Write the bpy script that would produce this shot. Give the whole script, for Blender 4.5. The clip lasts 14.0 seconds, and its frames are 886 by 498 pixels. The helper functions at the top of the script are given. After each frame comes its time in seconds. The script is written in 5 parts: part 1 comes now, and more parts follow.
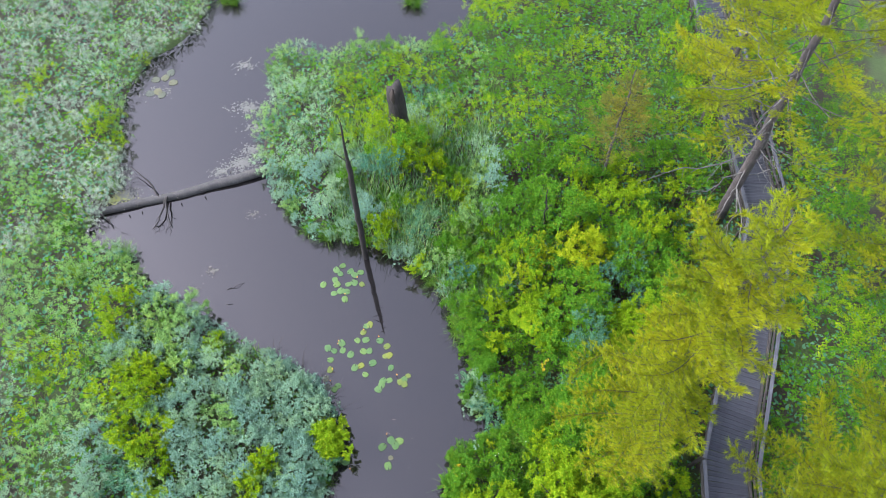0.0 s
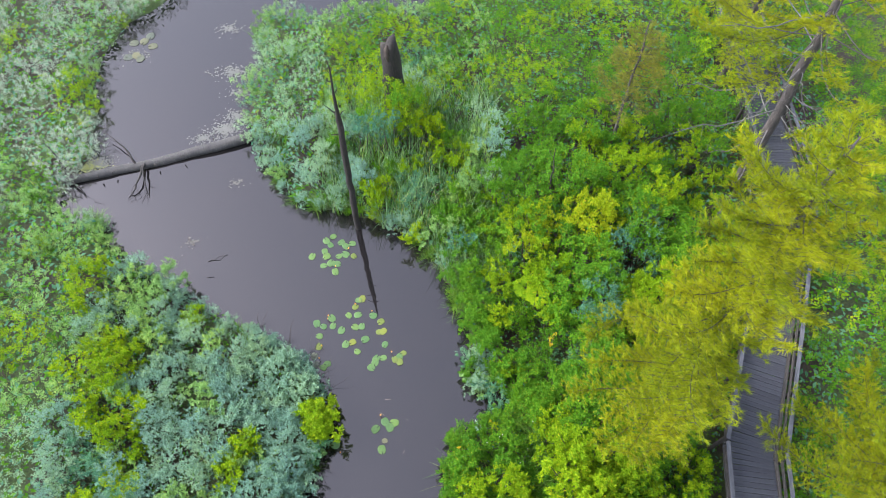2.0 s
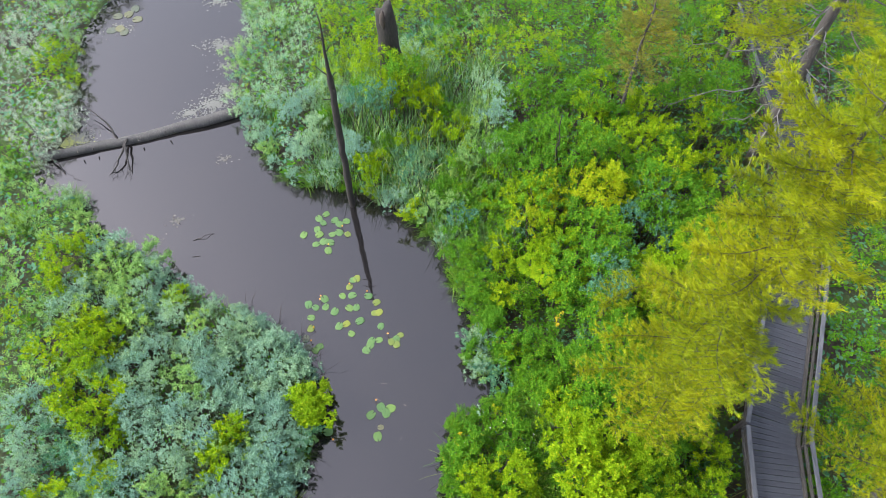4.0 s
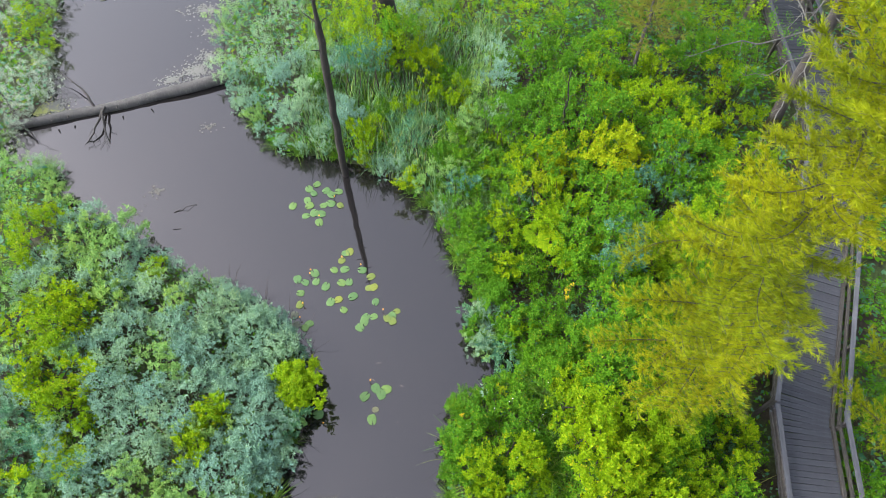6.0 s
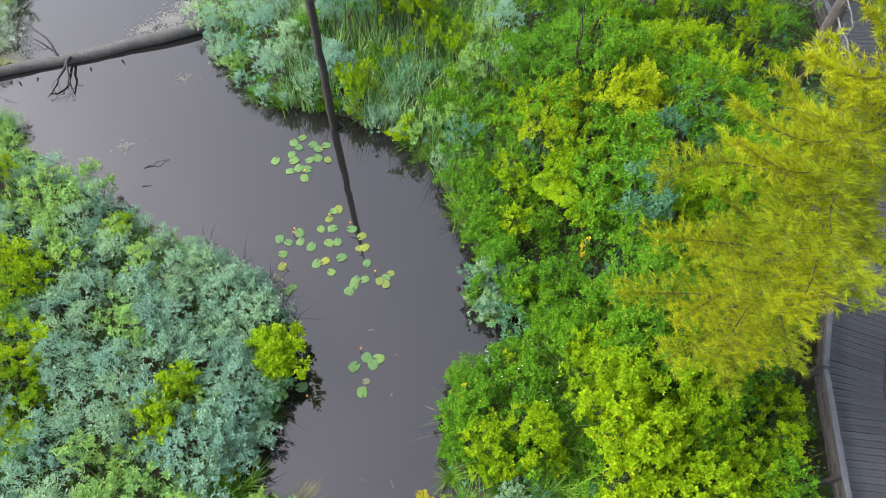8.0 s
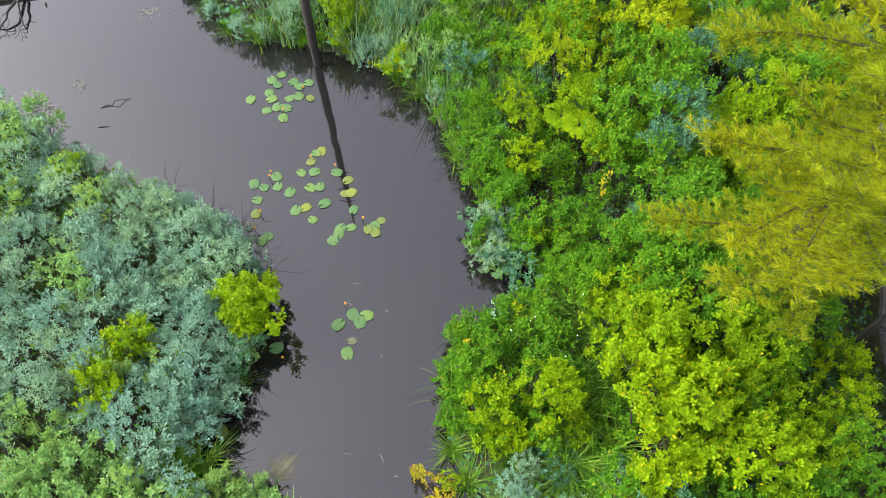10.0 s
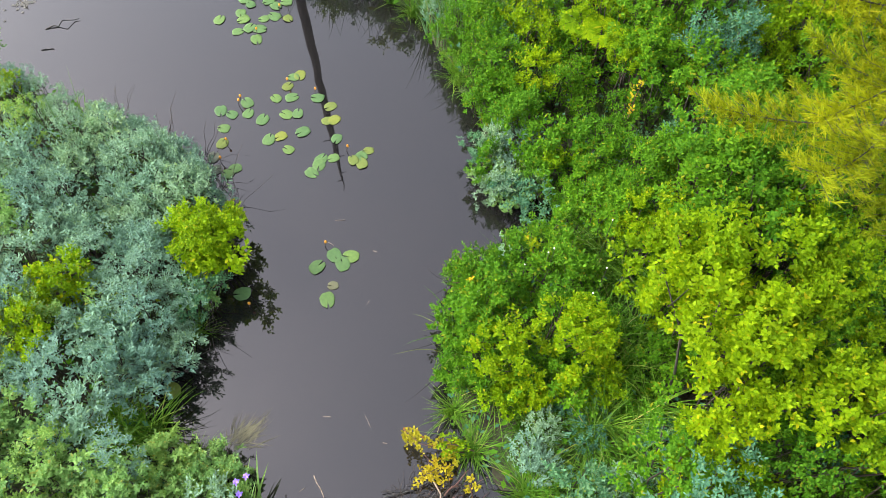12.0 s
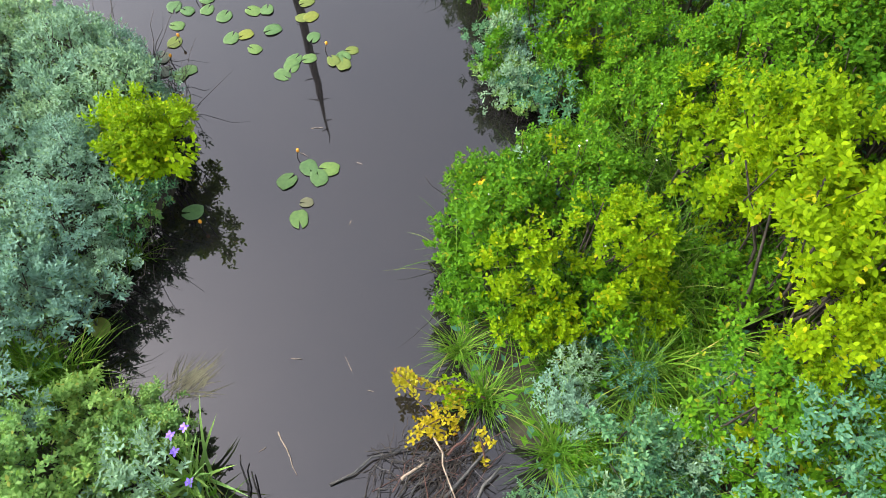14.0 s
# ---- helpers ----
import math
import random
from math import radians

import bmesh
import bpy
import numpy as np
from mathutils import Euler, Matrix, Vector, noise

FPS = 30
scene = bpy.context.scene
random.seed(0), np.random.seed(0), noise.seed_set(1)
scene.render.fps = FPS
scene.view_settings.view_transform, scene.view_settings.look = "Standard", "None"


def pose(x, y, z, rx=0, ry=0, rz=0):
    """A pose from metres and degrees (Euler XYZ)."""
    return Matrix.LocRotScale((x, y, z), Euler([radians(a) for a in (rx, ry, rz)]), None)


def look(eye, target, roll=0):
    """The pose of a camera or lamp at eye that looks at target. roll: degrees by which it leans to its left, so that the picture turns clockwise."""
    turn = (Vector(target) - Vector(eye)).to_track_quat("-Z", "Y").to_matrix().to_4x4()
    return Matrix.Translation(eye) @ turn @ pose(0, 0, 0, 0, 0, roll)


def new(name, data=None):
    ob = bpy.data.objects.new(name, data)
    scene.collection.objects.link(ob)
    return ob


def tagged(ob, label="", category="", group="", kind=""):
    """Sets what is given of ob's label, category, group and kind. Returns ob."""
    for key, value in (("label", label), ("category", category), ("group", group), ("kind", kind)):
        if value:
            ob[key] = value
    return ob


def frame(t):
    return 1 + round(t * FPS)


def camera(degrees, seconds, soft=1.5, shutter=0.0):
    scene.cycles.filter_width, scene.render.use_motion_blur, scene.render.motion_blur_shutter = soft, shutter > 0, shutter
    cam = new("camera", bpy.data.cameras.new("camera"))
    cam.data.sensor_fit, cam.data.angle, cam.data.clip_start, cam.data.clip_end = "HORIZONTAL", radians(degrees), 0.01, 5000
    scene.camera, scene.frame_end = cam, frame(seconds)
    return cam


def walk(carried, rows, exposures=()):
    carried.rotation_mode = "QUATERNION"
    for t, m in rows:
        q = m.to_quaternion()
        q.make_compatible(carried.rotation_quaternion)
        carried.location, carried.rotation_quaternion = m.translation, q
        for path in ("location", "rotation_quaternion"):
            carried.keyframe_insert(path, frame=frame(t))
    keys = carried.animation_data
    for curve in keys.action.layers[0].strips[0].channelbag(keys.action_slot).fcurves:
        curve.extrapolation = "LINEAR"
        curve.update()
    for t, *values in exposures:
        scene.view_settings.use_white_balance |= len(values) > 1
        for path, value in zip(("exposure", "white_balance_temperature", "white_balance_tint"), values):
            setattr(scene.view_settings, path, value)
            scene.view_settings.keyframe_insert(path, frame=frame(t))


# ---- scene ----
cam = camera(66.0, 14.0, soft=0.6)
EXPOSURE = 2.2
PATH = [
    (0, (0.415, 2.603, 22.695), (0.445, 3.582, 20.952), -0.57),
    (0.5, (0.368, 2.578, 22.039), (0.403, 3.558, 20.296), -0.29),
    (1, (0.327, 2.555, 21.475), (0.367, 3.536, 19.733), -0.05),
    (1.5, (0.294, 2.534, 20.992), (0.338, 3.515, 19.250), 0.14),
    (2, (0.266, 2.514, 20.571), (0.313, 3.497, 18.830), 0.29),
    (2.5, (0.245, 2.496, 20.192), (0.294, 3.480, 18.451), 0.40),
    (3, (0.228, 2.480, 19.834), (0.280, 3.465, 18.094), 0.48),
    (3.5, (0.216, 2.466, 19.479), (0.269, 3.451, 17.740), 0.53),
    (4, (0.208, 2.453, 19.111), (0.263, 3.439, 17.372), 0.56),
    (4.5, (0.204, 2.442, 18.717), (0.259, 3.429, 16.979), 0.56),
    (5, (0.203, 2.432, 18.289), (0.259, 3.421, 16.552), 0.55),
    (5.5, (0.204, 2.424, 17.823), (0.261, 3.414, 16.086), 0.51),
    (6, (0.208, 2.417, 17.317), (0.265, 3.408, 15.581), 0.47),
    (6.5, (0.214, 2.411, 16.774), (0.270, 3.404, 15.038), 0.42),
    (7, (0.220, 2.408, 16.197), (0.277, 3.401, 14.463), 0.36),
    (7.5, (0.228, 2.405, 15.595), (0.285, 3.400, 13.861), 0.30),
    (8, (0.235, 2.404, 14.974), (0.292, 3.400, 13.240), 0.24),
    (8.5, (0.243, 2.404, 14.341), (0.300, 3.401, 12.608), 0.19),
    (9, (0.249, 2.406, 13.703), (0.307, 3.404, 11.971), 0.15),
    (9.5, (0.255, 2.409, 13.066), (0.313, 3.408, 11.334), 0.12),
    (10, (0.258, 2.413, 12.433), (0.318, 3.413, 10.702), 0.11),
    (10.5, (0.260, 2.418, 11.806), (0.321, 3.419, 10.075), 0.11),
    (11, (0.259, 2.425, 11.184), (0.321, 3.426, 9.454), 0.14),
    (11.5, (0.254, 2.432, 10.565), (0.319, 3.434, 8.835), 0.20),
    (12, (0.246, 2.441, 9.945), (0.313, 3.443, 8.216), 0.28),
    (12.5, (0.234, 2.451, 9.323), (0.304, 3.454, 7.593), 0.40),
    (13, (0.217, 2.462, 8.695), (0.291, 3.465, 6.966), 0.56),
    (13.5, (0.194, 2.474, 8.067), (0.273, 3.477, 6.338), 0.76),
    (14, (0.166, 2.487, 7.448), (0.251, 3.490, 5.719), 1.00),
]
walk(cam, [(t, look(eye, target, roll)) for t, eye, target, roll in PATH], exposures=[(0, EXPOSURE, 5950, 16), (2.5, EXPOSURE, 6150, 13.5), (6.5, EXPOSURE, 6400, 10), (10.5, EXPOSURE, 6600, 9), (14, EXPOSURE, 6650, 9)])

# ---- world and light: a foggy, overcast early morning ----
SUN_ELEVATION, SUN_TURN = radians(44), radians(-82)
world = bpy.data.worlds.new("overcast")
scene.world = world
world.use_nodes = True
wn, wl = world.node_tree.nodes, world.node_tree.links
wn.clear()
sky = wn.new("ShaderNodeTexSky")
sky.sky_type, sky.sun_disc = "NISHITA", False
sky.sun_elevation, sky.sun_rotation = SUN_ELEVATION, SUN_TURN
sky.air_density, sky.dust_density, sky.ozone_density = 1.0, 3.5, 1.0
pale = wn.new("ShaderNodeHueSaturation")
pale.inputs["Saturation"].default_value = 0.42
bg = wn.new("ShaderNodeBackground")
bg.inputs["Strength"].default_value = 0.15
wout = wn.new("ShaderNodeOutputWorld")
wl.new(sky.outputs[0], pale.inputs["Color"])
wl.new(pale.outputs[0], bg.inputs["Color"])
wl.new(bg.outputs[0], wout.inputs["Surface"])

sun_data = bpy.data.lights.new("sun", "SUN")
sun_data.energy, sun_data.angle, sun_data.color = 0.6, radians(30), (1.0, 0.95, 0.85)
sun = new("sun", sun_data)
sun_from = Vector((math.sin(SUN_TURN) * math.cos(SUN_ELEVATION), math.cos(SUN_TURN) * math.cos(SUN_ELEVATION), math.sin(SUN_ELEVATION)))
sun.matrix_world = look(sun_from * 60, (0, 0, 0))


# ---- materials ----
def material(name):
    m = bpy.data.materials.new(name)
    m.use_nodes = True
    n, l = m.node_tree.nodes, m.node_tree.links
    return m, n, l, n["Principled BSDF"]


def ramp(n, l, source, stops):
    r = n.new("ShaderNodeValToRGB")
    while len(r.color_ramp.elements) < len(stops):
        r.color_ramp.elements.new(0.5)
    for e, (at, col) in zip(r.color_ramp.elements, stops):
        e.position, e.color = at, (*col, 1)
    l.new(source, r.inputs[0])
    return r.outputs[0]


def noise_node(n, l, scale, detail=4.0, rough=0.6, coords="Object", stretch=None):
    tc = n.new("ShaderNodeTexCoord")
    t = n.new("ShaderNodeTexNoise")
    t.inputs["Scale"].default_value, t.inputs["Detail"].default_value, t.inputs["Roughness"].default_value = scale, detail, rough
    if stretch:
        mp = n.new("ShaderNodeMapping")
        mp.inputs["Scale"].default_value = stretch
        l.new(tc.outputs[coords], mp.inputs[0])
        l.new(mp.outputs[0], t.inputs["Vector"])
    else:
        l.new(tc.outputs[coords], t.inputs["Vector"])
    return t.outputs["Fac"]


def mixed(n, l, fac, a, b, how="MIX"):
    m = n.new("ShaderNodeMix")
    m.data_type, m.blend_type = "RGBA", how
    for value, socket in ((fac, m.inputs[0]), (a, m.inputs[6]), (b, m.inputs[7])):
        if isinstance(value, (int, float)):
            socket.default_value = value
        elif isinstance(value, tuple):
            socket.default_value = (*value, 1)
        else:
            l.new(value, socket)
    return m.outputs[2]


def bump(n, l, p, height, strength=0.4, distance=0.01):
    b = n.new("ShaderNodeBump")
    b.inputs["Strength"].default_value, b.inputs["Distance"].default_value = strength, distance
    l.new(height, b.inputs["Height"])
    l.new(b.outputs[0], p.inputs["Normal"])


def leaf_material(name, dark, mid, light, odd, rough=0.5, through_light=0.35, patch=1.2):
    """Leaves: each leaf its own tone, drifts of tone from plant to plant, a few odd leaves, light through the blade."""
    m, n, l, p = material(name)
    geo, info = n.new("ShaderNodeNewGeometry"), n.new("ShaderNodeObjectInfo")
    own = ramp(n, l, geo.outputs["Random Per Island"], [(0.0, dark), (0.45, mid), (0.93, light), (0.985, odd)])
    drift = ramp(n, l, noise_node(n, l, patch, 3), [(0.3, (0.84, 0.85, 0.88)), (0.7, (1.18, 1.15, 1.02))])
    col = mixed(n, l, 1.0, own, drift, "MULTIPLY")
    plant = ramp(n, l, info.outputs["Random"], [(0.0, (0.8, 0.88, 0.96)), (0.5, (0.98, 1, 1)), (1.0, (1.2, 1.12, 0.88))])
    col = mixed(n, l, 1.0, col, plant, "MULTIPLY")
    l.new(col, p.inputs["Base Color"])
    p.inputs["Roughness"].default_value = rough
    p.inputs["Specular IOR Level"].default_value = 0.09
    tr = n.new("ShaderNodeBsdfTranslucent")
    l.new(mixed(n, l, 1.0, col, (1.25, 1.2, 0.6), "MULTIPLY"), tr.inputs["Color"])
    mx = n.new("ShaderNodeMixShader")
    mx.inputs[0].default_value = through_light
    l.new(p.outputs[0], mx.inputs[1])
    l.new(tr.outputs[0], mx.inputs[2])
    l.new(mx.outputs[0], n["Material Output"].inputs[0])
    return m


def wood_material(name, dark, mid, light, rough=0.85, scale=6.0, stretch=(1, 1, 0.15), strength=0.5):
    m, n, l, p = material(name)
    info = n.new("ShaderNodeObjectInfo")
    grain = noise_node(n, l, scale * 4, 6, 0.7, stretch=stretch)
    blotch = noise_node(n, l, scale * 0.5, 3)
    col = ramp(n, l, grain, [(0.3, dark), (0.55, mid), (0.75, light)])
    col = mixed(n, l, 1.0, col, ramp(n, l, blotch, [(0.3, (0.65, 0.66, 0.68)), (0.7, (1.15, 1.12, 1.1))]), "MULTIPLY")
    col = mixed(n, l, 1.0, col, ramp(n, l, info.outputs["Random"], [(0, (0.8, 0.8, 0.82)), (1, (1.15, 1.12, 1.1))]), "MULTIPLY")
    l.new(col, p.inputs["Base Color"])
    p.inputs["Roughness"].default_value = rough
    bump(n, l, p, grain, strength, 0.01)
    return m


SILVER = leaf_material("silver_leaf", (0.132, 0.238, 0.18), (0.165, 0.285, 0.217), (0.198, 0.328, 0.252), (0.17, 0.27, 0.13), 0.6, 0.26)
TEAL = leaf_material("blue_green_leaf", (0.042, 0.128, 0.074), (0.064, 0.175, 0.107), (0.11, 0.235, 0.15), (0.14, 0.21, 0.06), 0.5, 0.25)
GREEN = leaf_material("green_leaf", (0.044, 0.135, 0.008), (0.066, 0.182, 0.009), (0.102, 0.24, 0.012), (0.19, 0.23, 0.014), 0.6)
LIME = leaf_material("yellow_green_leaf", (0.112, 0.212, 0.004), (0.156, 0.272, 0.004), (0.218, 0.335, 0.006), (0.31, 0.33, 0.01), 0.6, 0.42)
FRESH = leaf_material("fresh_green_leaf", (0.13, 0.255, 0.072), (0.17, 0.31, 0.092), (0.22, 0.36, 0.12), (0.24, 0.28, 0.07), 0.6, 0.35)
GOLD = leaf_material("golden_leaf", (0.26, 0.22, 0.012), (0.38, 0.31, 0.015), (0.42, 0.36, 0.02), (0.32, 0.12, 0.02), 0.5)
# Greyish foliage, with the mist's whitening worked into the base colour.
HAZE_GREY_LEAF = leaf_material("haze_pale_grey_leaf", (0.19, 0.25, 0.2), (0.25, 0.315, 0.25), (0.31, 0.37, 0.3), (0.27, 0.25, 0.19), 0.6, 0.15)
NEEDLE = leaf_material("pine_needle", (0.142, 0.19, 0.005), (0.208, 0.258, 0.007), (0.276, 0.324, 0.010), (0.32, 0.3, 0.02), 0.65, 0.3, 0.8)
RUSTY = leaf_material("faded_needle", (0.11, 0.13, 0.015), (0.17, 0.18, 0.025), (0.22, 0.23, 0.04), (0.2, 0.13, 0.04), 0.6, 0.2)
YELLOW_LEAF = leaf_material("yellowing_leaf", (0.18, 0.26, 0.004), (0.242, 0.32, 0.005), (0.3, 0.37, 0.008), (0.38, 0.3, 0.012), 0.6, 0.42)
SEDGE = leaf_material("sedge_blade", (0.045, 0.125, 0.012), (0.085, 0.2, 0.02), (0.15, 0.275, 0.04), (0.3, 0.3, 0.1), 0.5, 0.3)
REED = leaf_material("reed_blade", (0.075, 0.175, 0.09), (0.13, 0.265, 0.15), (0.22, 0.36, 0.225), (0.28, 0.3, 0.13), 0.5, 0.25)
STRAW = leaf_material("straw_blade", (0.075, 0.075, 0.062), (0.1, 0.1, 0.083), (0.13, 0.13, 0.108), (0.08, 0.08, 0.06), 0.8, 0.15)
PAD = leaf_material("lily_pad", (0.062, 0.13, 0.055), (0.084, 0.155, 0.062), (0.11, 0.172, 0.06), (0.16, 0.185, 0.05), 0.35, 0.1, 3.0)
PAD_YELLOW = leaf_material("fading_lily_pad", (0.105, 0.145, 0.045), (0.125, 0.16, 0.045), (0.15, 0.17, 0.045), (0.19, 0.15, 0.04), 0.4, 0.1, 3.0)
PAD_PALE = leaf_material("bleached_lily_pad", (0.085, 0.095, 0.075), (0.105, 0.115, 0.09), (0.125, 0.13, 0.1), (0.26, 0.24, 0.16), 0.5, 0.1, 3.0)
BARK = wood_material("grey_bark", (0.03, 0.027, 0.026), (0.06, 0.054, 0.052), (0.11, 0.1, 0.097))
DEAD = wood_material("weathered_dead_wood", (0.028, 0.028, 0.028), (0.058, 0.057, 0.056), (0.108, 0.105, 0.102))
LICHEN = wood_material("lichened_dead_wood", (0.05, 0.05, 0.05), (0.12, 0.12, 0.115), (0.28, 0.28, 0.27), 0.9, 9.0)
CHAR = wood_material("dark_rotten_wood", (0.008, 0.007, 0.0065), (0.019, 0.016, 0.014), (0.04, 0.032, 0.028))
TWIG = wood_material("brown_twig", (0.022, 0.017, 0.012), (0.036, 0.027, 0.02), (0.06, 0.044, 0.032))
BLEACHED = wood_material("bleached_stick", (0.22, 0.17, 0.12), (0.34, 0.27, 0.2), (0.45, 0.38, 0.3))
REDSTICK = wood_material("reddish_stick", (0.06, 0.026, 0.02), (0.095, 0.042, 0.032), (0.13, 0.065, 0.048))
PLANK = wood_material("weathered_plank", (0.023, 0.027, 0.037), (0.037, 0.042, 0.056), (0.055, 0.061, 0.077), 0.85, 4.0, (0.08, 1, 1), 0.3)
RAIL = wood_material("weathered_rail", (0.042, 0.047, 0.058), (0.064, 0.07, 0.084), (0.09, 0.097, 0.112), 0.85, 4.0, (0.1, 1, 1), 0.3)
POST = wood_material("dark_timber", (0.022, 0.02, 0.019), (0.04, 0.037, 0.035), (0.065, 0.06, 0.057), 0.85, 4.0, (1, 1, 0.1), 0.3)


def plain(name, colour, rough=0.5):
    m, n, l, p = material(name)
    v = noise_node(n, l, 30.0, 3)
    a = tuple(c * 0.75 for c in colour)
    b = tuple(min(1, c * 1.2) for c in colour)
    l.new(ramp(n, l, v, [(0.3, a), (0.7, b)]), p.inputs["Base Color"])
    p.inputs["Roughness"].default_value = rough
    return m


YELLOW_BLOOM = plain("yellow_bloom", (0.62, 0.26, 0.015))
VIOLET = plain("violet_petal", (0.23, 0.13, 0.62))
WHITE_BLOOM = plain("white_bloom", (0.75, 0.75, 0.7))
FOAM = plain("pale_scum", (0.1, 0.102, 0.093), 0.8)
SILT = plain("drifting_silt", (0.075, 0.072, 0.065), 0.8)
MOSS = plain("yellow_moss", (0.2, 0.22, 0.07), 0.9)


def ground_material():
    m, n, l, p = material("peat_ground")
    a, b = noise_node(n, l, 0.7, 5), noise_node(n, l, 14.0, 6, 0.7)
    soil = ramp(n, l, b, [(0.3, (0.018, 0.014, 0.010)), (0.55, (0.035, 0.027, 0.018)), (0.8, (0.07, 0.056, 0.036))])
    moss = ramp(n, l, b, [(0.3, (0.02, 0.035, 0.010)), (0.7, (0.06, 0.10, 0.02))])
    col = mixed(n, l, ramp(n, l, a, [(0.42, (0, 0, 0)), (0.58, (1, 1, 1))]), soil, moss)
    l.new(col, p.inputs["Base Color"])
    p.inputs["Roughness"].default_value = 0.9
    bump(n, l, p, b, 0.8, 0.05)
    return m


def water_material():
    """Still, turbid bog water: a murky body with a clear mirror surface and the faintest ripple."""
    m, n, l, p = material("bog_water")
    a, b = noise_node(n, l, 0.22, 4), noise_node(n, l, 3.0, 6, 0.65)
    col = ramp(n, l, a, [(0.3, (0.007, 0.007, 0.008)), (0.7, (0.011, 0.0095, 0.009))])
    col = mixed(n, l, 0.35, col, ramp(n, l, b, [(0.35, (0.006, 0.006, 0.006)), (0.75, (0.013, 0.0115, 0.0105))]))
    l.new(col, p.inputs["Base Color"])
    p.inputs["Specular Tint"].default_value = (1.0, 0.95, 1.0, 1)
    p.inputs["Roughness"].default_value = 0.025
    p.inputs["IOR"].default_value = 1.52
    p.inputs["Specular IOR Level"].default_value = 0.74
    bump(n, l, p, noise_node(n, l, 1.4, 3, 0.5), 0.02, 0.02)
    return m


GROUND, WATER = ground_material(), water_material()

# ---- mesh helpers ----
rng = np.random.default_rng(7)
QUAD_LEAF = np.array([(0, 1, 2), (0, 2, 3)])
OVAL_LEAF = np.array([(0, 1, 5), (1, 2, 5), (2, 4, 5), (2, 3, 4)])


def unit(v):
    return v / np.maximum(np.linalg.norm(v, axis=-1, keepdims=True), 1e-9)


def mesh_of(name, verts, faces, mat, smooth=False):
    """A mesh from arrays of corners and of triangles or quads."""
    verts, faces = np.asarray(verts, np.float32).reshape(-1, 3), np.asarray(faces, np.int32)
    me = bpy.data.meshes.new(name)
    me.vertices.add(len(verts))
    me.vertices.foreach_set("co", verts.ravel())
    k = faces.shape[1]
    me.loops.add(faces.size)
    me.loops.foreach_set("vertex_index", faces.ravel())
    me.polygons.add(len(faces))
    me.polygons.foreach_set("loop_start", np.arange(0, faces.size, k, dtype=np.int32))
    me.update(calc_edges=True)
    me.validate()
    if smooth:
        me.polygons.foreach_set("use_smooth", np.ones(len(faces), bool))
    me.materials.append(mat)
    return me


def part(name, me, parent, label=""):
    """Links a mesh (or a bmesh already turned into one) as one part of a thing."""
    ob = new(name, me)
    ob.parent = parent
    return tagged(ob, label) if label else ob


def thing(name, m, label, category, group="", kind=""):
    ob = new(name)
    ob.matrix_world = m
    ob.empty_display_size = 0.1
    return tagged(ob, label, category, group, kind)


def blades(base, way, up, length, width, oval=False, fold=0.12):
    """Leaf blades: base, direction, face normal, length and width of each. Returns corners (n, k, 3) and the faces of one."""
    side = unit(np.cross(way, up))
    nor = unit(np.cross(side, way))
    L, W = np.asarray(length)[:, None], np.asarray(width)[:, None]
    if oval:
        at = lambda a, s, d: base + way * L * a + side * W * s + nor * (W * d - L * 0.10 * a * a)
        v = np.stack([base, at(0.28, 0.42, fold), at(0.66, 0.40, fold), at(1.0, 0, 0), at(0.66, -0.40, fold), at(0.28, -0.42, fold)], 1)
        return v, OVAL_LEAF
    at = lambda a, s, d: base + way * L * a + side * W * s + nor * (W * d - L * 0.08 * a)
    return np.stack([base, at(0.45, 0.5, fold), at(1.0, 0, 0), at(0.45, -0.5, fold)], 1), QUAD_LEAF


def faces_for(count, corners, one):
    return (np.arange(count)[:, None, None] * corners + one[None]).reshape(-1, one.shape[1])


def shoot_leaves(tips, axes, per, length, width, splay, oval):
    """Leafy shoots: leaves in a spiral round each shoot's axis, more upright towards its tip."""
    n = len(tips)
    helper = np.where(np.abs(axes[:, 2:3]) > 0.9, np.array([[1.0, 0, 0]]), np.array([[0, 0, 1.0]]))
    e1 = unit(np.cross(axes, helper))
    e2 = np.cross(axes, e1)
    k = np.arange(per)
    turn = k * 2.39996 + rng.uniform(0, 6.28, (n, 1)) + rng.normal(0, 0.25, (n, per))
    open_ = splay * (1.0 - 0.62 * k / per)[None] + rng.normal(0, 0.14, (n, per))
    rad = e1[:, None] * np.cos(turn)[..., None] + e2[:, None] * np.sin(turn)[..., None]
    way = unit(axes[:, None] * np.cos(open_)[..., None] + rad * np.sin(open_)[..., None])
    size = rng.uniform(0.7, 1.2, (n, per)) * (1 - 0.25 * k / per)[None]
    stem = (k / per - 0.85)[None] * length * 2.3
    base = tips[:, None] + axes[:, None] * stem[..., None]
    up = unit(axes[:, None] * 0.8 - rad * 0.5 + np.array([0, 0, 0.4]))
    return blades(base.reshape(-1, 3), way.reshape(-1, 3), up.reshape(-1, 3), (size * length).ravel(), (size * width).ravel(), oval)


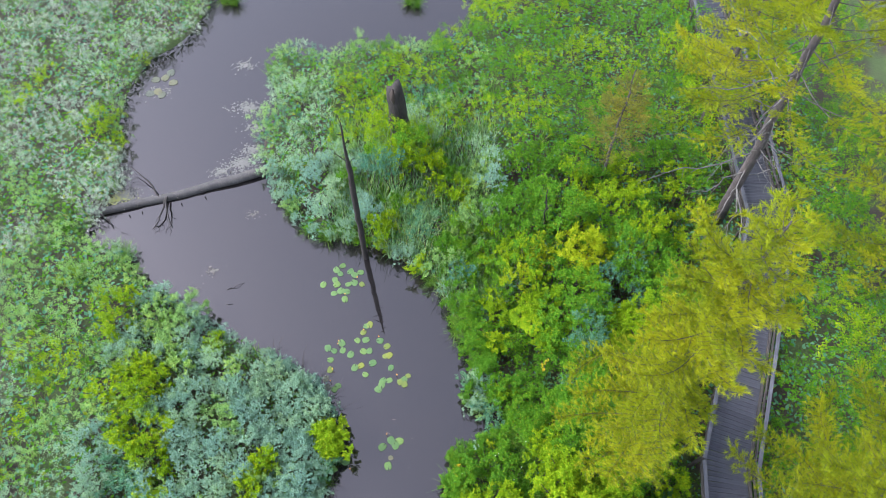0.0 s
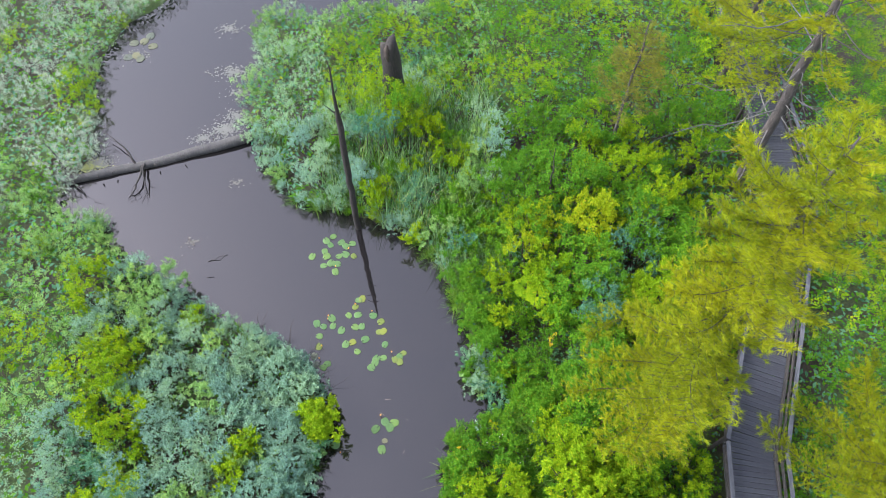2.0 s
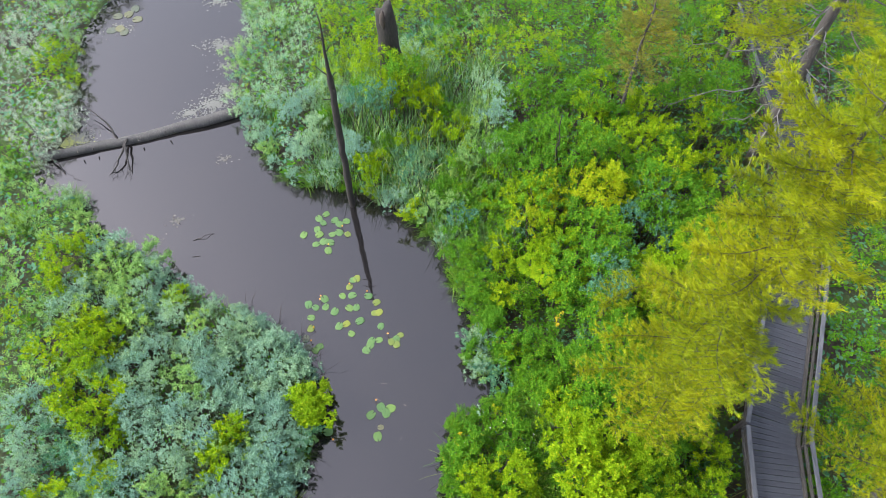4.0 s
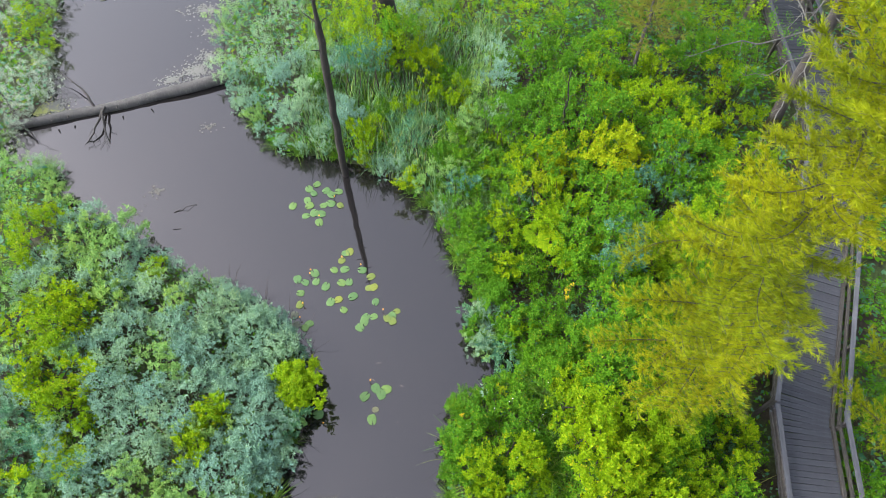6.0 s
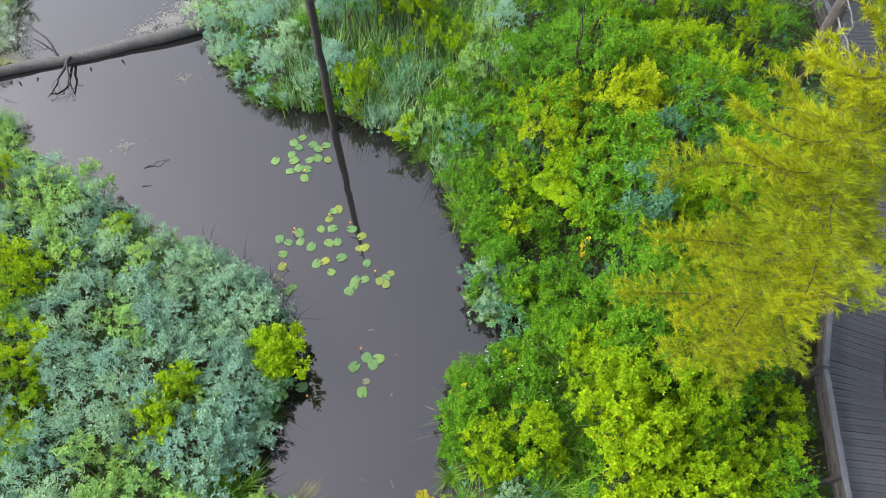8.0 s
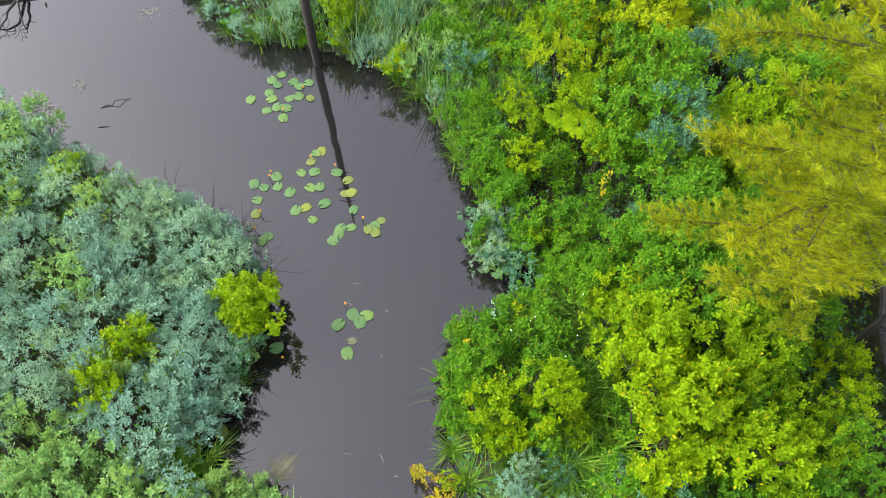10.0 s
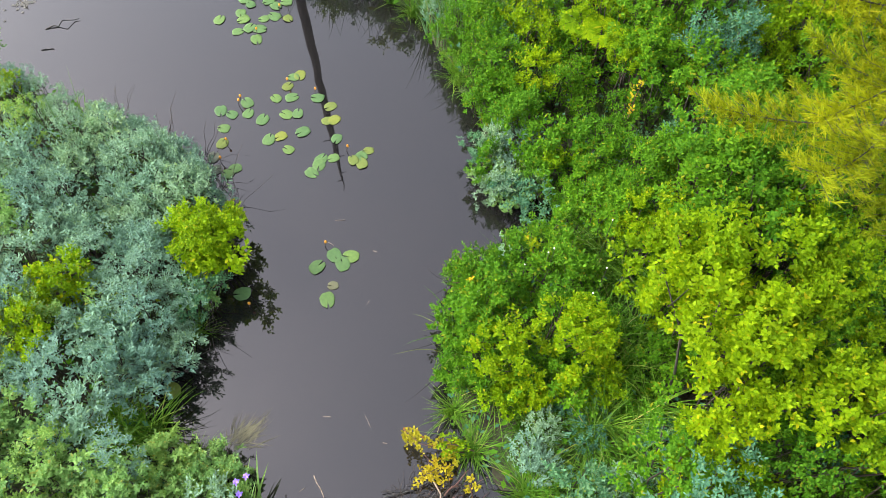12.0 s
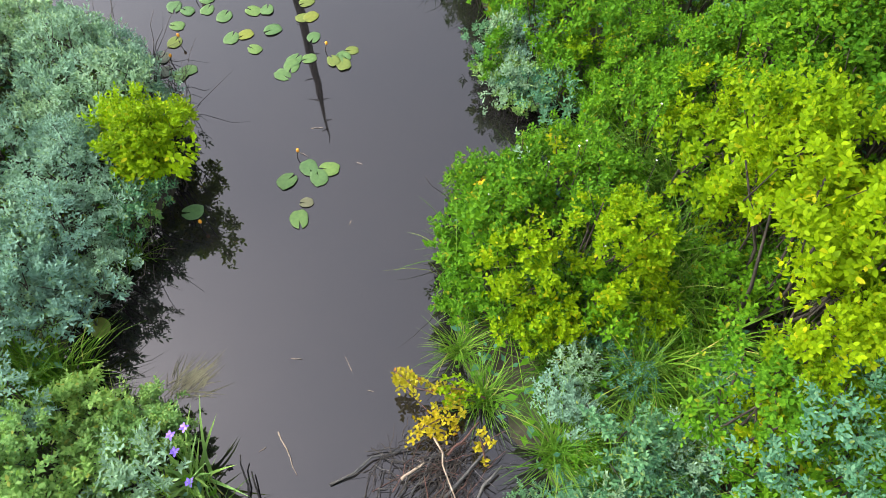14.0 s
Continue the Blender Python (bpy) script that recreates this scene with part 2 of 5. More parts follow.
def tube(points, radii, sides=6):
    """A tapered limb along a line of points: corners and quads, closed by its shrinking ends."""
    pts, radii = np.asarray(points, float), np.asarray(radii, float)
    n = len(pts)
    tan = unit(np.gradient(pts, axis=0))
    ref = np.array([0.0, 0, 1]) if abs(tan[0][2]) < 0.9 else np.array([1.0, 0, 0])
    e1 = unit(np.cross(tan, ref))
    e2 = np.cross(tan, e1)
    a = np.arange(sides) / sides * 2 * math.pi
    v = pts[:, None] + radii[:, None, None] * (e1[:, None] * np.cos(a)[None, :, None] + e2[:, None] * np.sin(a)[None, :, None])
    i, j = np.meshgrid(np.arange(n - 1), np.arange(sides), indexing="ij")
    q = np.stack([i * sides + j, i * sides + (j + 1) % sides, (i + 1) * sides + (j + 1) % sides, (i + 1) * sides + j], -1).reshape(-1, 4)
    caps = []
    for ring in (0, n - 1):
        for s in range(1, sides - 1, 2):
            c = [ring * sides, ring * sides + s, ring * sides + s + 1, ring * sides + (s + 2) % sides]
            caps.append(c if ring else c[::-1])
    return v.reshape(-1, 3), np.concatenate([q, np.array(caps)]) if sides % 2 == 0 else q


def joined(pieces):
    """Several (corners, faces) as one."""
    vs, fs, at = [], [], 0
    for v, f in pieces:
        v = np.asarray(v).reshape(-1, 3)
        vs.append(v)
        fs.append(np.asarray(f) + at)
        at += len(v)
    return np.concatenate(vs), np.concatenate(fs)


def wander(a, b, bend=0.08, steps=5):
    """A line from a to b that strays a little from straight."""
    a, b = np.array(a, float), np.array(b, float)
    s = np.linspace(0, 1, steps)[:, None]
    d = np.linalg.norm(b - a)
    off = rng.normal(0, bend * d, (steps, 3)) * np.sin(s * math.pi)
    return a + (b - a) * s + off


# ---- plan: the shores of the pool ----
LEFT_SHORE = [(-8.5, 60), (-9.3, 30), (-10.4, 27), (-12.0, 25.5), (-12.7, 23.4), (-12.4, 21.5), (-11.9, 18.8), (-12.6, 17.4), (-12.9, 16.3), (-11.0, 15.7), (-10.7, 14.7),
              (-8.7, 13.4), (-6.7, 12.1), (-5.1, 11.1), (-3.9, 10.3), (-3.1, 9.3), (-2.6, 8.2), (-3.0, 7.5), (-3.4, 6.4), (-3.8, 5.8), (-3.5, 5.1), (-2.6, 4.7), (-1.9, 4.1), (-1.6, 3.5), (-1.3, -30)]
RIGHT_SHORE = [(5.0, 60), (3.0, 30), (2.4, 27), (0.6, 25.8), (-2.2, 25.9), (-4.2, 25.5), (-6.0, 26.0), (-6.6, 24.9), (-6.2, 23.0), (-6.6, 20.8), (-6.4, 18.9), (-5.3, 17.3), (-4.3, 16.0),
               (-2.3, 15.5), (-0.9, 14.8), (0.5, 13.6), (0.8, 12.4), (1.4, 10.8), (1.5, 9.6), (2.4, 8.9), (2.3, 8.3), (0.9, 7.6), (0.45, 6.8), (0.4, 5.3), (0.7, 4.7), (1.3, 3.9), (1.5, -30)]
POOL = np.array(LEFT_SHORE + RIGHT_SHORE[::-1], float)


def shore_distance(x, y):
    """Metres inland of the nearest shore; over the water it is negative."""
    p = np.stack([np.asarray(x, float).ravel(), np.asarray(y, float).ravel()], 1)
    best, inside = np.full(len(p), 1e9), np.zeros(len(p), bool)
    for a, b in zip(POOL, np.roll(POOL, -1, 0)):
        d = b - a
        s = np.clip(((p - a) @ d) / (d @ d), 0, 1)
        best = np.minimum(best, np.linalg.norm(p - (a + s[:, None] * d), axis=1))
        cross = (a[1] > p[:, 1]) != (b[1] > p[:, 1])
        with np.errstate(divide="ignore", invalid="ignore"):
            inside ^= cross & (p[:, 0] < (b[0] - a[0]) * (p[:, 1] - a[1]) / (b[1] - a[1]) + a[0])
    return np.where(inside, -best, best).reshape(np.shape(x))


SX, SY = np.arange(-32, 32.01, 0.125), np.arange(-5, 45.01, 0.125)
SHORE_GRID = shore_distance(*np.meshgrid(SX, SY))


def inland(x, y):
    """The same, read from a fine grid where the place is near."""
    x, y = np.asarray(x, float), np.asarray(y, float)
    u, w = (x + 32) / 0.125, (y + 5) / 0.125
    near = (u > 0) & (u < len(SX) - 2) & (w > 0) & (w < len(SY) - 2)
    i, j = np.clip(w, 0, len(SY) - 2).astype(int), np.clip(u, 0, len(SX) - 2).astype(int)
    fu, fw = np.clip(u - j, 0, 1), np.clip(w - i, 0, 1)
    g = SHORE_GRID
    d = (g[i, j] * (1 - fu) + g[i, j + 1] * fu) * (1 - fw) + (g[i + 1, j] * (1 - fu) + g[i + 1, j + 1] * fu) * fw
    return np.where(near, d, 30.0 * np.sign(np.where(near, 1, (x < -9) | (x > 2)) - 0.5))


def on_left(x, y):
    """Whether a place lies on the western bank."""
    edge = np.interp(y, [p[1] for p in LEFT_SHORE[::-1]], [p[0] for p in LEFT_SHORE[::-1]])
    return x < edge + 1.5


def ground_height(x, y):
    d = inland(x, y)
    s = np.clip((d + 0.5) / 0.8, 0, 1)
    hummock = 0.05 * np.sin(x * 2.1 + 1.3 * np.sin(y * 1.7)) * np.sin(y * 2.4 + np.sin(x * 1.1))
    return -0.7 + 0.8 * s * s * (3 - 2 * s) + np.where(d > 0.1, hummock, 0)


def build_ground():
    xs = np.concatenate([[-900, -300, -90, -45], np.arange(-30, 30.1, 0.4), [45, 90, 300, 900]])
    ys = np.concatenate([[-900, -300, -90, -45, -30, -15], np.arange(-2, 42.1, 0.4), [50, 75, 150, 400, 900]])
    gx, gy = np.meshgrid(xs, ys)
    gz = ground_height(gx, gy)
    v = np.stack([gx, gy, gz], -1).reshape(-1, 3)
    nx = len(xs)
    i, j = np.meshgrid(np.arange(len(ys) - 1), np.arange(nx - 1), indexing="ij")
    f = np.stack([i * nx + j, i * nx + j + 1, (i + 1) * nx + j + 1, (i + 1) * nx + j], -1).reshape(-1, 4)
    g = new("ground", mesh_of("ground", v, f, GROUND, True))
    tagged(g, "dark wet peat ground with moss under the shrubs", "ground", kind="structure")
    w = new("water", mesh_of("water", [(-60, -28, 0), (60, -28, 0), (60, 59, 0), (-60, 59, 0)], [(0, 1, 2, 3)], WATER))
    tagged(w, "still grey-brown bog water mirroring the pale sky", "water", kind="structure")


build_ground()

# ---- boardwalk line (used to keep plants off it) ----
DECK_LINE = np.array([(8.1, 0.0), (8.8, 4.6), (9.13, 6.62), (10.72, 10.37), (12.72, 15.2), (12.88, 18.8), (13.3, 28.0)])
DECK_Z, CAP_Z, HALF = 1.0, 1.65, 0.72


def from_deck(x, y):
    p = np.stack([np.asarray(x, float), np.asarray(y, float)], -1)
    best = np.full(p.shape[:-1], 1e9)
    for a, b in zip(DECK_LINE[:-1], DECK_LINE[1:]):
        s = np.clip((p - a) @ (b - a) / ((b - a) @ (b - a)), 0, 1)
        best = np.minimum(best, np.linalg.norm(p - a - s[..., None] * (b - a), axis=-1))
    return best


# ---- shrubs ----
STYLES = {
    "silver": dict(mat=SILVER, length=0.054, width=0.021, per=10, splay=1.0, each=2, loose=0.05, dense=1.55, name="silver_shrub", label="silvery grey-green bog shrub"),
    "teal": dict(mat=TEAL, length=0.046, width=0.021, per=9, splay=1.15, each=3, loose=0.06, dense=1.5, name="blue_green_shrub", label="low blue-green bog shrub"),
    "green": dict(mat=GREEN, length=0.054, width=0.031, per=8, splay=1.3, each=4, loose=0.09, dense=1.4, name="broadleaf_shrub", label="mid-green broad-leaved swamp shrub"),
    "lime": dict(mat=LIME, length=0.053, width=0.032, per=9, splay=1.25, each=5, loose=0.08, dense=1.4, name="yellow_green_shrub", label="bright yellow-green leafy swamp shrub"),
    "yellow": dict(mat=YELLOW_LEAF, length=0.053, width=0.032, per=9, splay=1.25, each=5, loose=0.08, dense=1.4, name="yellowing_shrub", label="yellowing leafy swamp shrub"),
    "fresh": dict(mat=FRESH, length=0.05, width=0.027, per=9, splay=1.2, each=4, loose=0.06, dense=1.5, name="fresh_green_shrub", label="fresh light-green leafy bog shrub"),
    "grey": dict(mat=HAZE_GREY_LEAF, length=0.046, width=0.019, per=10, splay=1.1, each=3, loose=0.06, dense=1.5, name="grey_shrub", label="pale greyish bog shrub"),
}


def dome(r, h, count, each, loose):
    """Shoot tips and axes over a lumpy crown of several lobes, and the lobes' middles."""
    lobes = rng.integers(5, 8)
    a = np.arange(lobes) / lobes * 6.283 + rng.uniform(0, 1)
    off = r * np.where(np.arange(lobes) == 0, 0.1, rng.uniform(0.4, 0.8, lobes))
    lr = r * rng.uniform(0.36, 0.56, lobes)
    mid = np.stack([np.cos(a) * off, np.sin(a) * off, np.maximum(h - lr - rng.uniform(0, 0.6, lobes) * min(h, 1.2) * off / r, lr * 0.6)], 1)
    groups = max(6, count // each)
    which = rng.integers(0, lobes, groups * 3)
    nrm = unit(rng.normal(0, 1, (groups * 3, 3)) + np.array([0, 0, 0.85]))
    spot = mid[which] + nrm * lr[which][:, None] * rng.uniform(0.7, 1.0, (groups * 3, 1))
    deep = (np.linalg.norm(spot[:, None] - mid[None], axis=2) < 0.66 * lr[None]).any(1)
    keep = ~deep & (spot[:, 2] > 0.1)
    spot, nrm = spot[keep][:groups], nrm[keep][:groups]
    axes = unit(np.repeat(nrm * 0.7 + np.array([0, 0, 0.6]), each, 0) + rng.normal(0, 0.42, (len(spot) * each, 3)))
    tips = np.repeat(spot, each, 0) + rng.normal(0, loose * 0.55, (len(axes), 3)) + axes * rng.uniform(0.4, 1.0, (len(axes), 1)) * loose
    return tips, axes, mid


def shrub_arrays(style, r, h, shoots, big=1.0, per=None, oval=False):
    s = STYLES[style]
    tips, axes, mid = dome(r, h, int(shoots * s["dense"]), s["each"], s["loose"])
    v, one = shoot_leaves(tips, axes, per or s["per"], s["length"] * big, s["width"] * big, s["splay"], oval)
    return v, one, mid


def make_shrub(style, r, h, shoots, big, per, oval):
    """One shrub with its stems and leaves, kept as a pattern to copy."""
    v, one, mid = shrub_arrays(style, r, h, shoots, big, per, oval)
    leaves = mesh_of("leaves", v, faces_for(len(v), v.shape[1], one), STYLES[style]["mat"])
    limbs = []
    for m in mid:
        limbs.append(tube(wander((m[0] * 0.15, m[1] * 0.15, -0.15), m, 0.05, 3), np.array([0.013, 0.010, 0.005]) * (0.6 + 0.35 * h), 4))
        d = unit(np.array([*rng.normal(0, 1, 2), 0.6])) * r * 0.4
        limbs.append(tube(wander(m * 0.8, m + d, 0.05, 2), [0.007, 0.003], 4))
    stems = mesh_of("stems", *joined(limbs), TWIG)
    return leaves, stems


def noisy(x, y, scale, seed=0.0):
    return noise.noise(Vector((x * scale + seed, y * scale - seed, seed * 1.7)))


LIME_SPOTS = [(-3.1, 8.1, 0.45), (-9.7, 10.2, 0.9), (-8.6, 10.5, 0.48), (-9.3, 8.8, 0.8), (-9.3, 7.9, 0.45), (-8.2, 7.3, 0.4), (-6.0, 7.7, 0.35), (-5.2, 7.2, 0.4), (-5.5, 6.6, 0.4), (-7.0, 11.3, 0.35),
              (-10.9, 12.7, 0.8), (-12.7, 11.0, 0.77), (-13.2, 9.1, 0.8), (-7.3, 11.6, 0.35), (-13.3, 21.0, 1.0), (-16.4, 23.9, 0.8), (-10.7, 13.1, 0.6)]
EAST_LIME = [(6.7, 17.8, 0.9), (3.1, 14.5, 0.7), (7.3, 14.8, 0.9), (4.3, 5.9, 0.9), (4.3, 4.7, 0.8), (3.8, 6.9, 0.55), (1.15, 5.15, 0.3), (3.0, 12.2, 0.5), (3.15, 20.6, 0.9), (-2.8, 20.6, 0.9), (-1.7, 19.9, 0.9), (0.5, 20.8, 0.8), (-2.1, 22.9, 1.0),
             (-1.3, 23.8, 1.2), (5.6, 6.7, 0.8), (6.3, 5.5, 0.9), (7.1, 6.3, 0.7), (5.6, 4.5, 0.8), (5.8, 17.3, 0.8), (8.4, 20.4, 0.9), (7.4, 24.1, 1.0)]
YELLOW_SPOTS = [(6.0, 13.6, 0.75), (4.0, 14.1, 0.45), (5.4, 14.1, 0.35), (3.4, 12.7, 0.35)]
FRESH_SPOTS = [(-6.4, 5.6, 0.84), (-5.5, 5.4, 0.55), (-10.7, 14.2, 1.1), (-8.9, 12.3, 0.8), (-13.5, 15.9, 1.4), (-14.1, 13.6, 1.4), (-9.2, 12.5, 0.8), (-15.6, 18.4, 1.3), (-12.6, 12.6, 1.0), (-11.5, 9.6, 0.9)]
SILVER_SPOTS = [(-5.8, 8.9, 2.6), (-4.3, 9.8, 1.5), (-7.0, 10.5, 1.4), (-7.9, 8.5, 1.4), (-4.6, 7.2, 1.2), (1.6, 9.35, 0.7), (-0.4, 15.7, 0.9), (-2.6, 17.0, 1.2), (-5.4, 18.4, 1.2), (-3.9, 5.6, 0.8), (-3.4, 5.9, 0.5), (-7.2, 6.4, 1.0)]
TEAL_SPOTS = [(7.0, 13.5, 0.5), (6.1, 12.4, 0.6), (7.2, 12.0, 0.6), (2.4, 4.5, 0.7), (1.8, 4.0, 0.6), (2.9, 3.7, 0.5), (2.0, 5.1, 0.35), (0.4, 16.1, 1.0), (-1.5, 18.0, 0.6), (5.2, 10.9, 0.4)]
GREEN_SPOTS = [(3.3, 8.6, 1.4), (4.6, 9.6, 1.2), (2.2, 7.4, 0.9)]


def in_spots(x, y, spots, reach=1.0):
    return any((x - a) ** 2 + (y - b) ** 2 < (r * reach) ** 2 for a, b, r in spots)


def species(x, y, left):
    """Which shrub grows at a place: known clumps first, then drifts of one kind."""
    for style, spots in (("yellow", YELLOW_SPOTS), ("lime", LIME_SPOTS if left else EAST_LIME), ("fresh", FRESH_SPOTS), ("teal", TEAL_SPOTS), ("green", GREEN_SPOTS), ("silver", SILVER_SPOTS)):
        if in_spots(x, y, spots):
            return style if rng.random() < (0.84 if style == "lime" else 0.93) else "fresh" if left else "green"
    u = 0.5 + 0.5 * (rng.random() - 0.5) + 0.95 * noisy(x, y, 0.42, 3.1)
    if left:
        # The far bank is mostly the grey kind, whose leaf colour carries painted haze.
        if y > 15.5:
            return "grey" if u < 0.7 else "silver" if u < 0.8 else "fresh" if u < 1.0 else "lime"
        if y < 5:
            return "fresh" if u < 0.9 else "silver"
        if x < -8 and y > 8.5:
            return "silver" if u < 0.5 else "fresh" if u < 0.82 else "lime"
        return "silver" if u < 0.68 else "teal" if u < 0.76 else "fresh" if u < 0.92 else "lime"
    if y < 5.4 and x < 3.2:
        return "teal" if u < 0.55 else "silver" if u < 0.7 else "green"
    if y > 13 and x < 3:
        return "silver" if u < 0.3 else "teal" if u < 0.36 else "fresh" if u < 0.6 else "green" if u < 0.85 else "lime"
    if y < 9 and x < 3.3:
        return "green" if u < 0.68 else "lime"
    return "green" if u < 0.64 else "lime"


def canopy(x, y, left, d):
    """Height of the shrubs' tops."""
    if left:
        return (1.15 if y < 14 else 0.95) * (0.8 + 0.2 * min(1, d / 0.6))
    top = 1.35 if y > 13 and x < 2.5 else 1.9 if y > 16 else 2.5
    if from_deck(x, y) < 4 and x > np.interp(y, DECK_LINE[:, 1], DECK_LINE[:, 0]):
        top = 2.8
    if from_deck(x, y) < 2.4:
        top = min(top, 1.1 if from_deck(x, y) < 1.5 else 1.7 if y < 9.5 else 2.3)
    if (x - 10.4) ** 2 + (y - 14.4) ** 2 < 4.5:
        top = min(top, 1.3)
    if y < 5.5 and x < 3.2:
        top = 0.9
    if (x + 0.8) ** 2 + (y - 19.0) ** 2 < 2.6:
        return 2.3
    return min(top, 0.75 + 0.62 * d)


patterns = {}


def pattern(style, size, level, variant):
    key = (style, size, level, variant)
    if key not in patterns:
        r, h = {"low": (0.45, 0.9), "mid": (0.55, 1.5), "tall": (0.67, 2.3)}[size]
        shoots = {"near": 112, "middle": 94}[level] * {"low": 0.9, "mid": 1.2, "tall": 1.55}[size]
        patterns[key] = make_shrub(style, r, h, shoots, {"near": 1.3, "middle": 1.26}[level], {"near": 8, "middle": 7}[level], level == "near" and style not in ("silver", "grey"))
    return patterns[key]


far_leaves = {k: [] for k in STYLES}
far_stock = {}
CATEGORY = {"silver": "bog shrub", "teal": "bog shrub", "green": "swamp shrub", "lime": "swamp shrub", "grey": "bog shrub", "fresh": "bog shrub", "yellow": "swamp shrub"}


CLEAR = [(0.77, 4.75, 0.34), (1.45, 4.12, 0.26), (2.0, 3.76, 0.26), (2.84, 6.32, 0.3), (2.94, 4.6, 0.3), (0.55, 5.2, 0.4), (1.0, 4.75, 0.42), (-2.1, 4.05, 0.55), (-4.0, 5.35, 0.45), (3.3, 6.1, 0.35), (2.15, 4.5, 0.3), (3.0, 4.5, 0.35), (1.6, 5.2, 0.25), (0.3, 13.95, 0.35), (3.0, 7.25, 0.3)]


planted = []


def plant(x, y, style=None, height=None, force=None):
    if height is None or height < 0.85:
        if in_spots(x, y, CLEAR):
            return
    planted.append((x, y))
    left = bool(on_left(x, y))
    d = float(inland(x, y))
    style = style or species(x, y, left)
    h = (height or canopy(x, y, left, d)) * rng.uniform(0.72, 1.2)
    z = max(-0.05, float(ground_height(np.array([x]), np.array([y]))[0]))
    size = "low" if h < 1.2 else "mid" if h < 1.9 else "tall"
    level = force or ("near" if abs(x) < 5.6 and y < 11.5 else "middle" if -11 < x < 10.5 and y < 19 else "far")
    scale = h / {"low": 0.9, "mid": 1.5, "tall": 2.3}[size]
    turn = rng.uniform(0, 6.283)
    if level == "far":
        key = (style, size, int(rng.integers(0, 4)))
        if key not in far_stock:
            r, hh = {"low": (0.66, 0.9), "mid": (0.78, 1.5), "tall": (0.9, 2.3)}[size]
            far_stock[key] = shrub_arrays(style, r, hh, {"low": 90, "mid": 104, "tall": 118}[size], 1.5, 6)[0]
        v = far_stock[key] * scale
        c, s = math.cos(turn), math.sin(turn)
        far_leaves[style].append(np.stack([v[..., 0] * c - v[..., 1] * s + x, v[..., 0] * s + v[..., 1] * c + y, v[..., 2] + z], -1))
        return
    leaves, stems = pattern(style, size, level, int(rng.integers(0, 3)))
    m = Matrix.LocRotScale((x, y, z), Euler((rng.normal(0, 0.06), rng.normal(0, 0.06), turn)), (scale * rng.uniform(0.9, 1.1), scale * rng.uniform(0.9, 1.1), scale))
    label = STYLES[style]["label"] + (" on the low western bank" if left else " on the eastern bank")
    shrub = thing(STYLES[style]["name"], m, label, CATEGORY[style], style + " shrubs")
    part("foliage", leaves, shrub)
    part("stem", stems, shrub)


def plant_banks():
    for step, test in ((0.62, "near"), (0.74, "middle"), (0.95, "far")):
        for gx in np.arange(-21, 21, step):
            for gy in np.arange(1.7, 31.5, step):
                x, y = gx + rng.uniform(-0.42, 0.42) * step, gy + rng.uniform(-0.42, 0.42) * step
                zone = "near" if abs(x) < 5.6 and y < 11.5 else "middle" if -11 < x < 10.5 and y < 19 else "far"
                if zone != test or abs(x) > 14 + 0.22 * y:
                    continue
                d = float(inland(x, y))
                if d < (0.02 if on_left(x, y) else 0.2) or from_deck(x, y) < 1.15:
                    continue
                meadow = 0.3 < y - 12.6 < 8 and -1.8 < x < 2.6 and d > 0.9
                if meadow and rng.random() < 0.15:
                    continue
                if zone == "near" and x > 0 and d > 1 and noisy(x, y, 0.8, 9.0) > 0.2:
                    continue
                plant(x, y)


def plant_shores():
    """A close row of low shrubs along both shores, so that leaves hang over the water."""
    for line, side in ((LEFT_SHORE, -1), (RIGHT_SHORE, 1)):
        pts = np.array([p for p in line if -1 < p[1] < 33], float)
        for a, b in zip(pts[:-1], pts[1:]):
            d = b - a
            ln = np.hypot(*d)
            out = np.array([-d[1], d[0]]) / ln * -side * -1
            for s in np.arange(0.2, ln, 0.62):
                p = a + d / ln * s + out * rng.uniform(0.1, 0.3)
                if float(inland(*p)) < 0.03:
                    p = a + d / ln * s - out * rng.uniform(0.1, 0.3)
                if p[1] > 2.6 and (p[0] - 0.4) ** 2 + (p[1] - 4.0) ** 2 > 0.5:
                    plant(p[0], p[1], None, rng.uniform(0.55, 0.8))


def plant_understory():
    """A lower layer of shrubs below the tall ones of the eastern bank."""
    for gx in np.arange(0.6, 9.0, 0.74):
        for gy in np.arange(3.0, 16.0, 0.74):
            x, y = gx + rng.uniform(-0.35, 0.35), gy + rng.uniform(-0.35, 0.35)
            if float(inland(x, y)) > 0.7 and from_deck(x, y) > 1.3 and not (y < 5.5 and x < 3.2):
                plant(x, y, ("green", "green", "green", "teal", "green", "lime")[int(rng.integers(0, 6))], rng.uniform(0.8, 1.3), "middle")


def fill_west_bank():
    """Close the thin places in the cover of the western bank."""
    for gx in np.arange(-10.5, -2.4, 0.3):
        for gy in np.arange(3.4, 14.5, 0.3):
            if on_left(gx, gy) and float(inland(gx, gy)) > 0.25:
                p = np.array(planted)
                if np.hypot(p[:, 0] - gx, p[:, 1] - gy).min() > 0.42:
                    plant(gx, gy)


def fill_low_growth():
    """Low blue-green growth over the point of land beside the stick heap."""
    for gx in np.arange(0.95, 3.4, 0.3):
        for gy in np.arange(3.1, 5.5, 0.3):
            x, y = gx + rng.uniform(-0.1, 0.1), gy + rng.uniform(-0.1, 0.1)
            p = np.array(planted)
            if float(inland(x, y)) > 0.0 and np.hypot(p[:, 0] - x, p[:, 1] - y).min() > 0.3:
                plant(x, y, ("teal", "fresh", "silver", "teal", "green")[int(rng.integers(0, 5))], rng.uniform(0.55, 0.8))


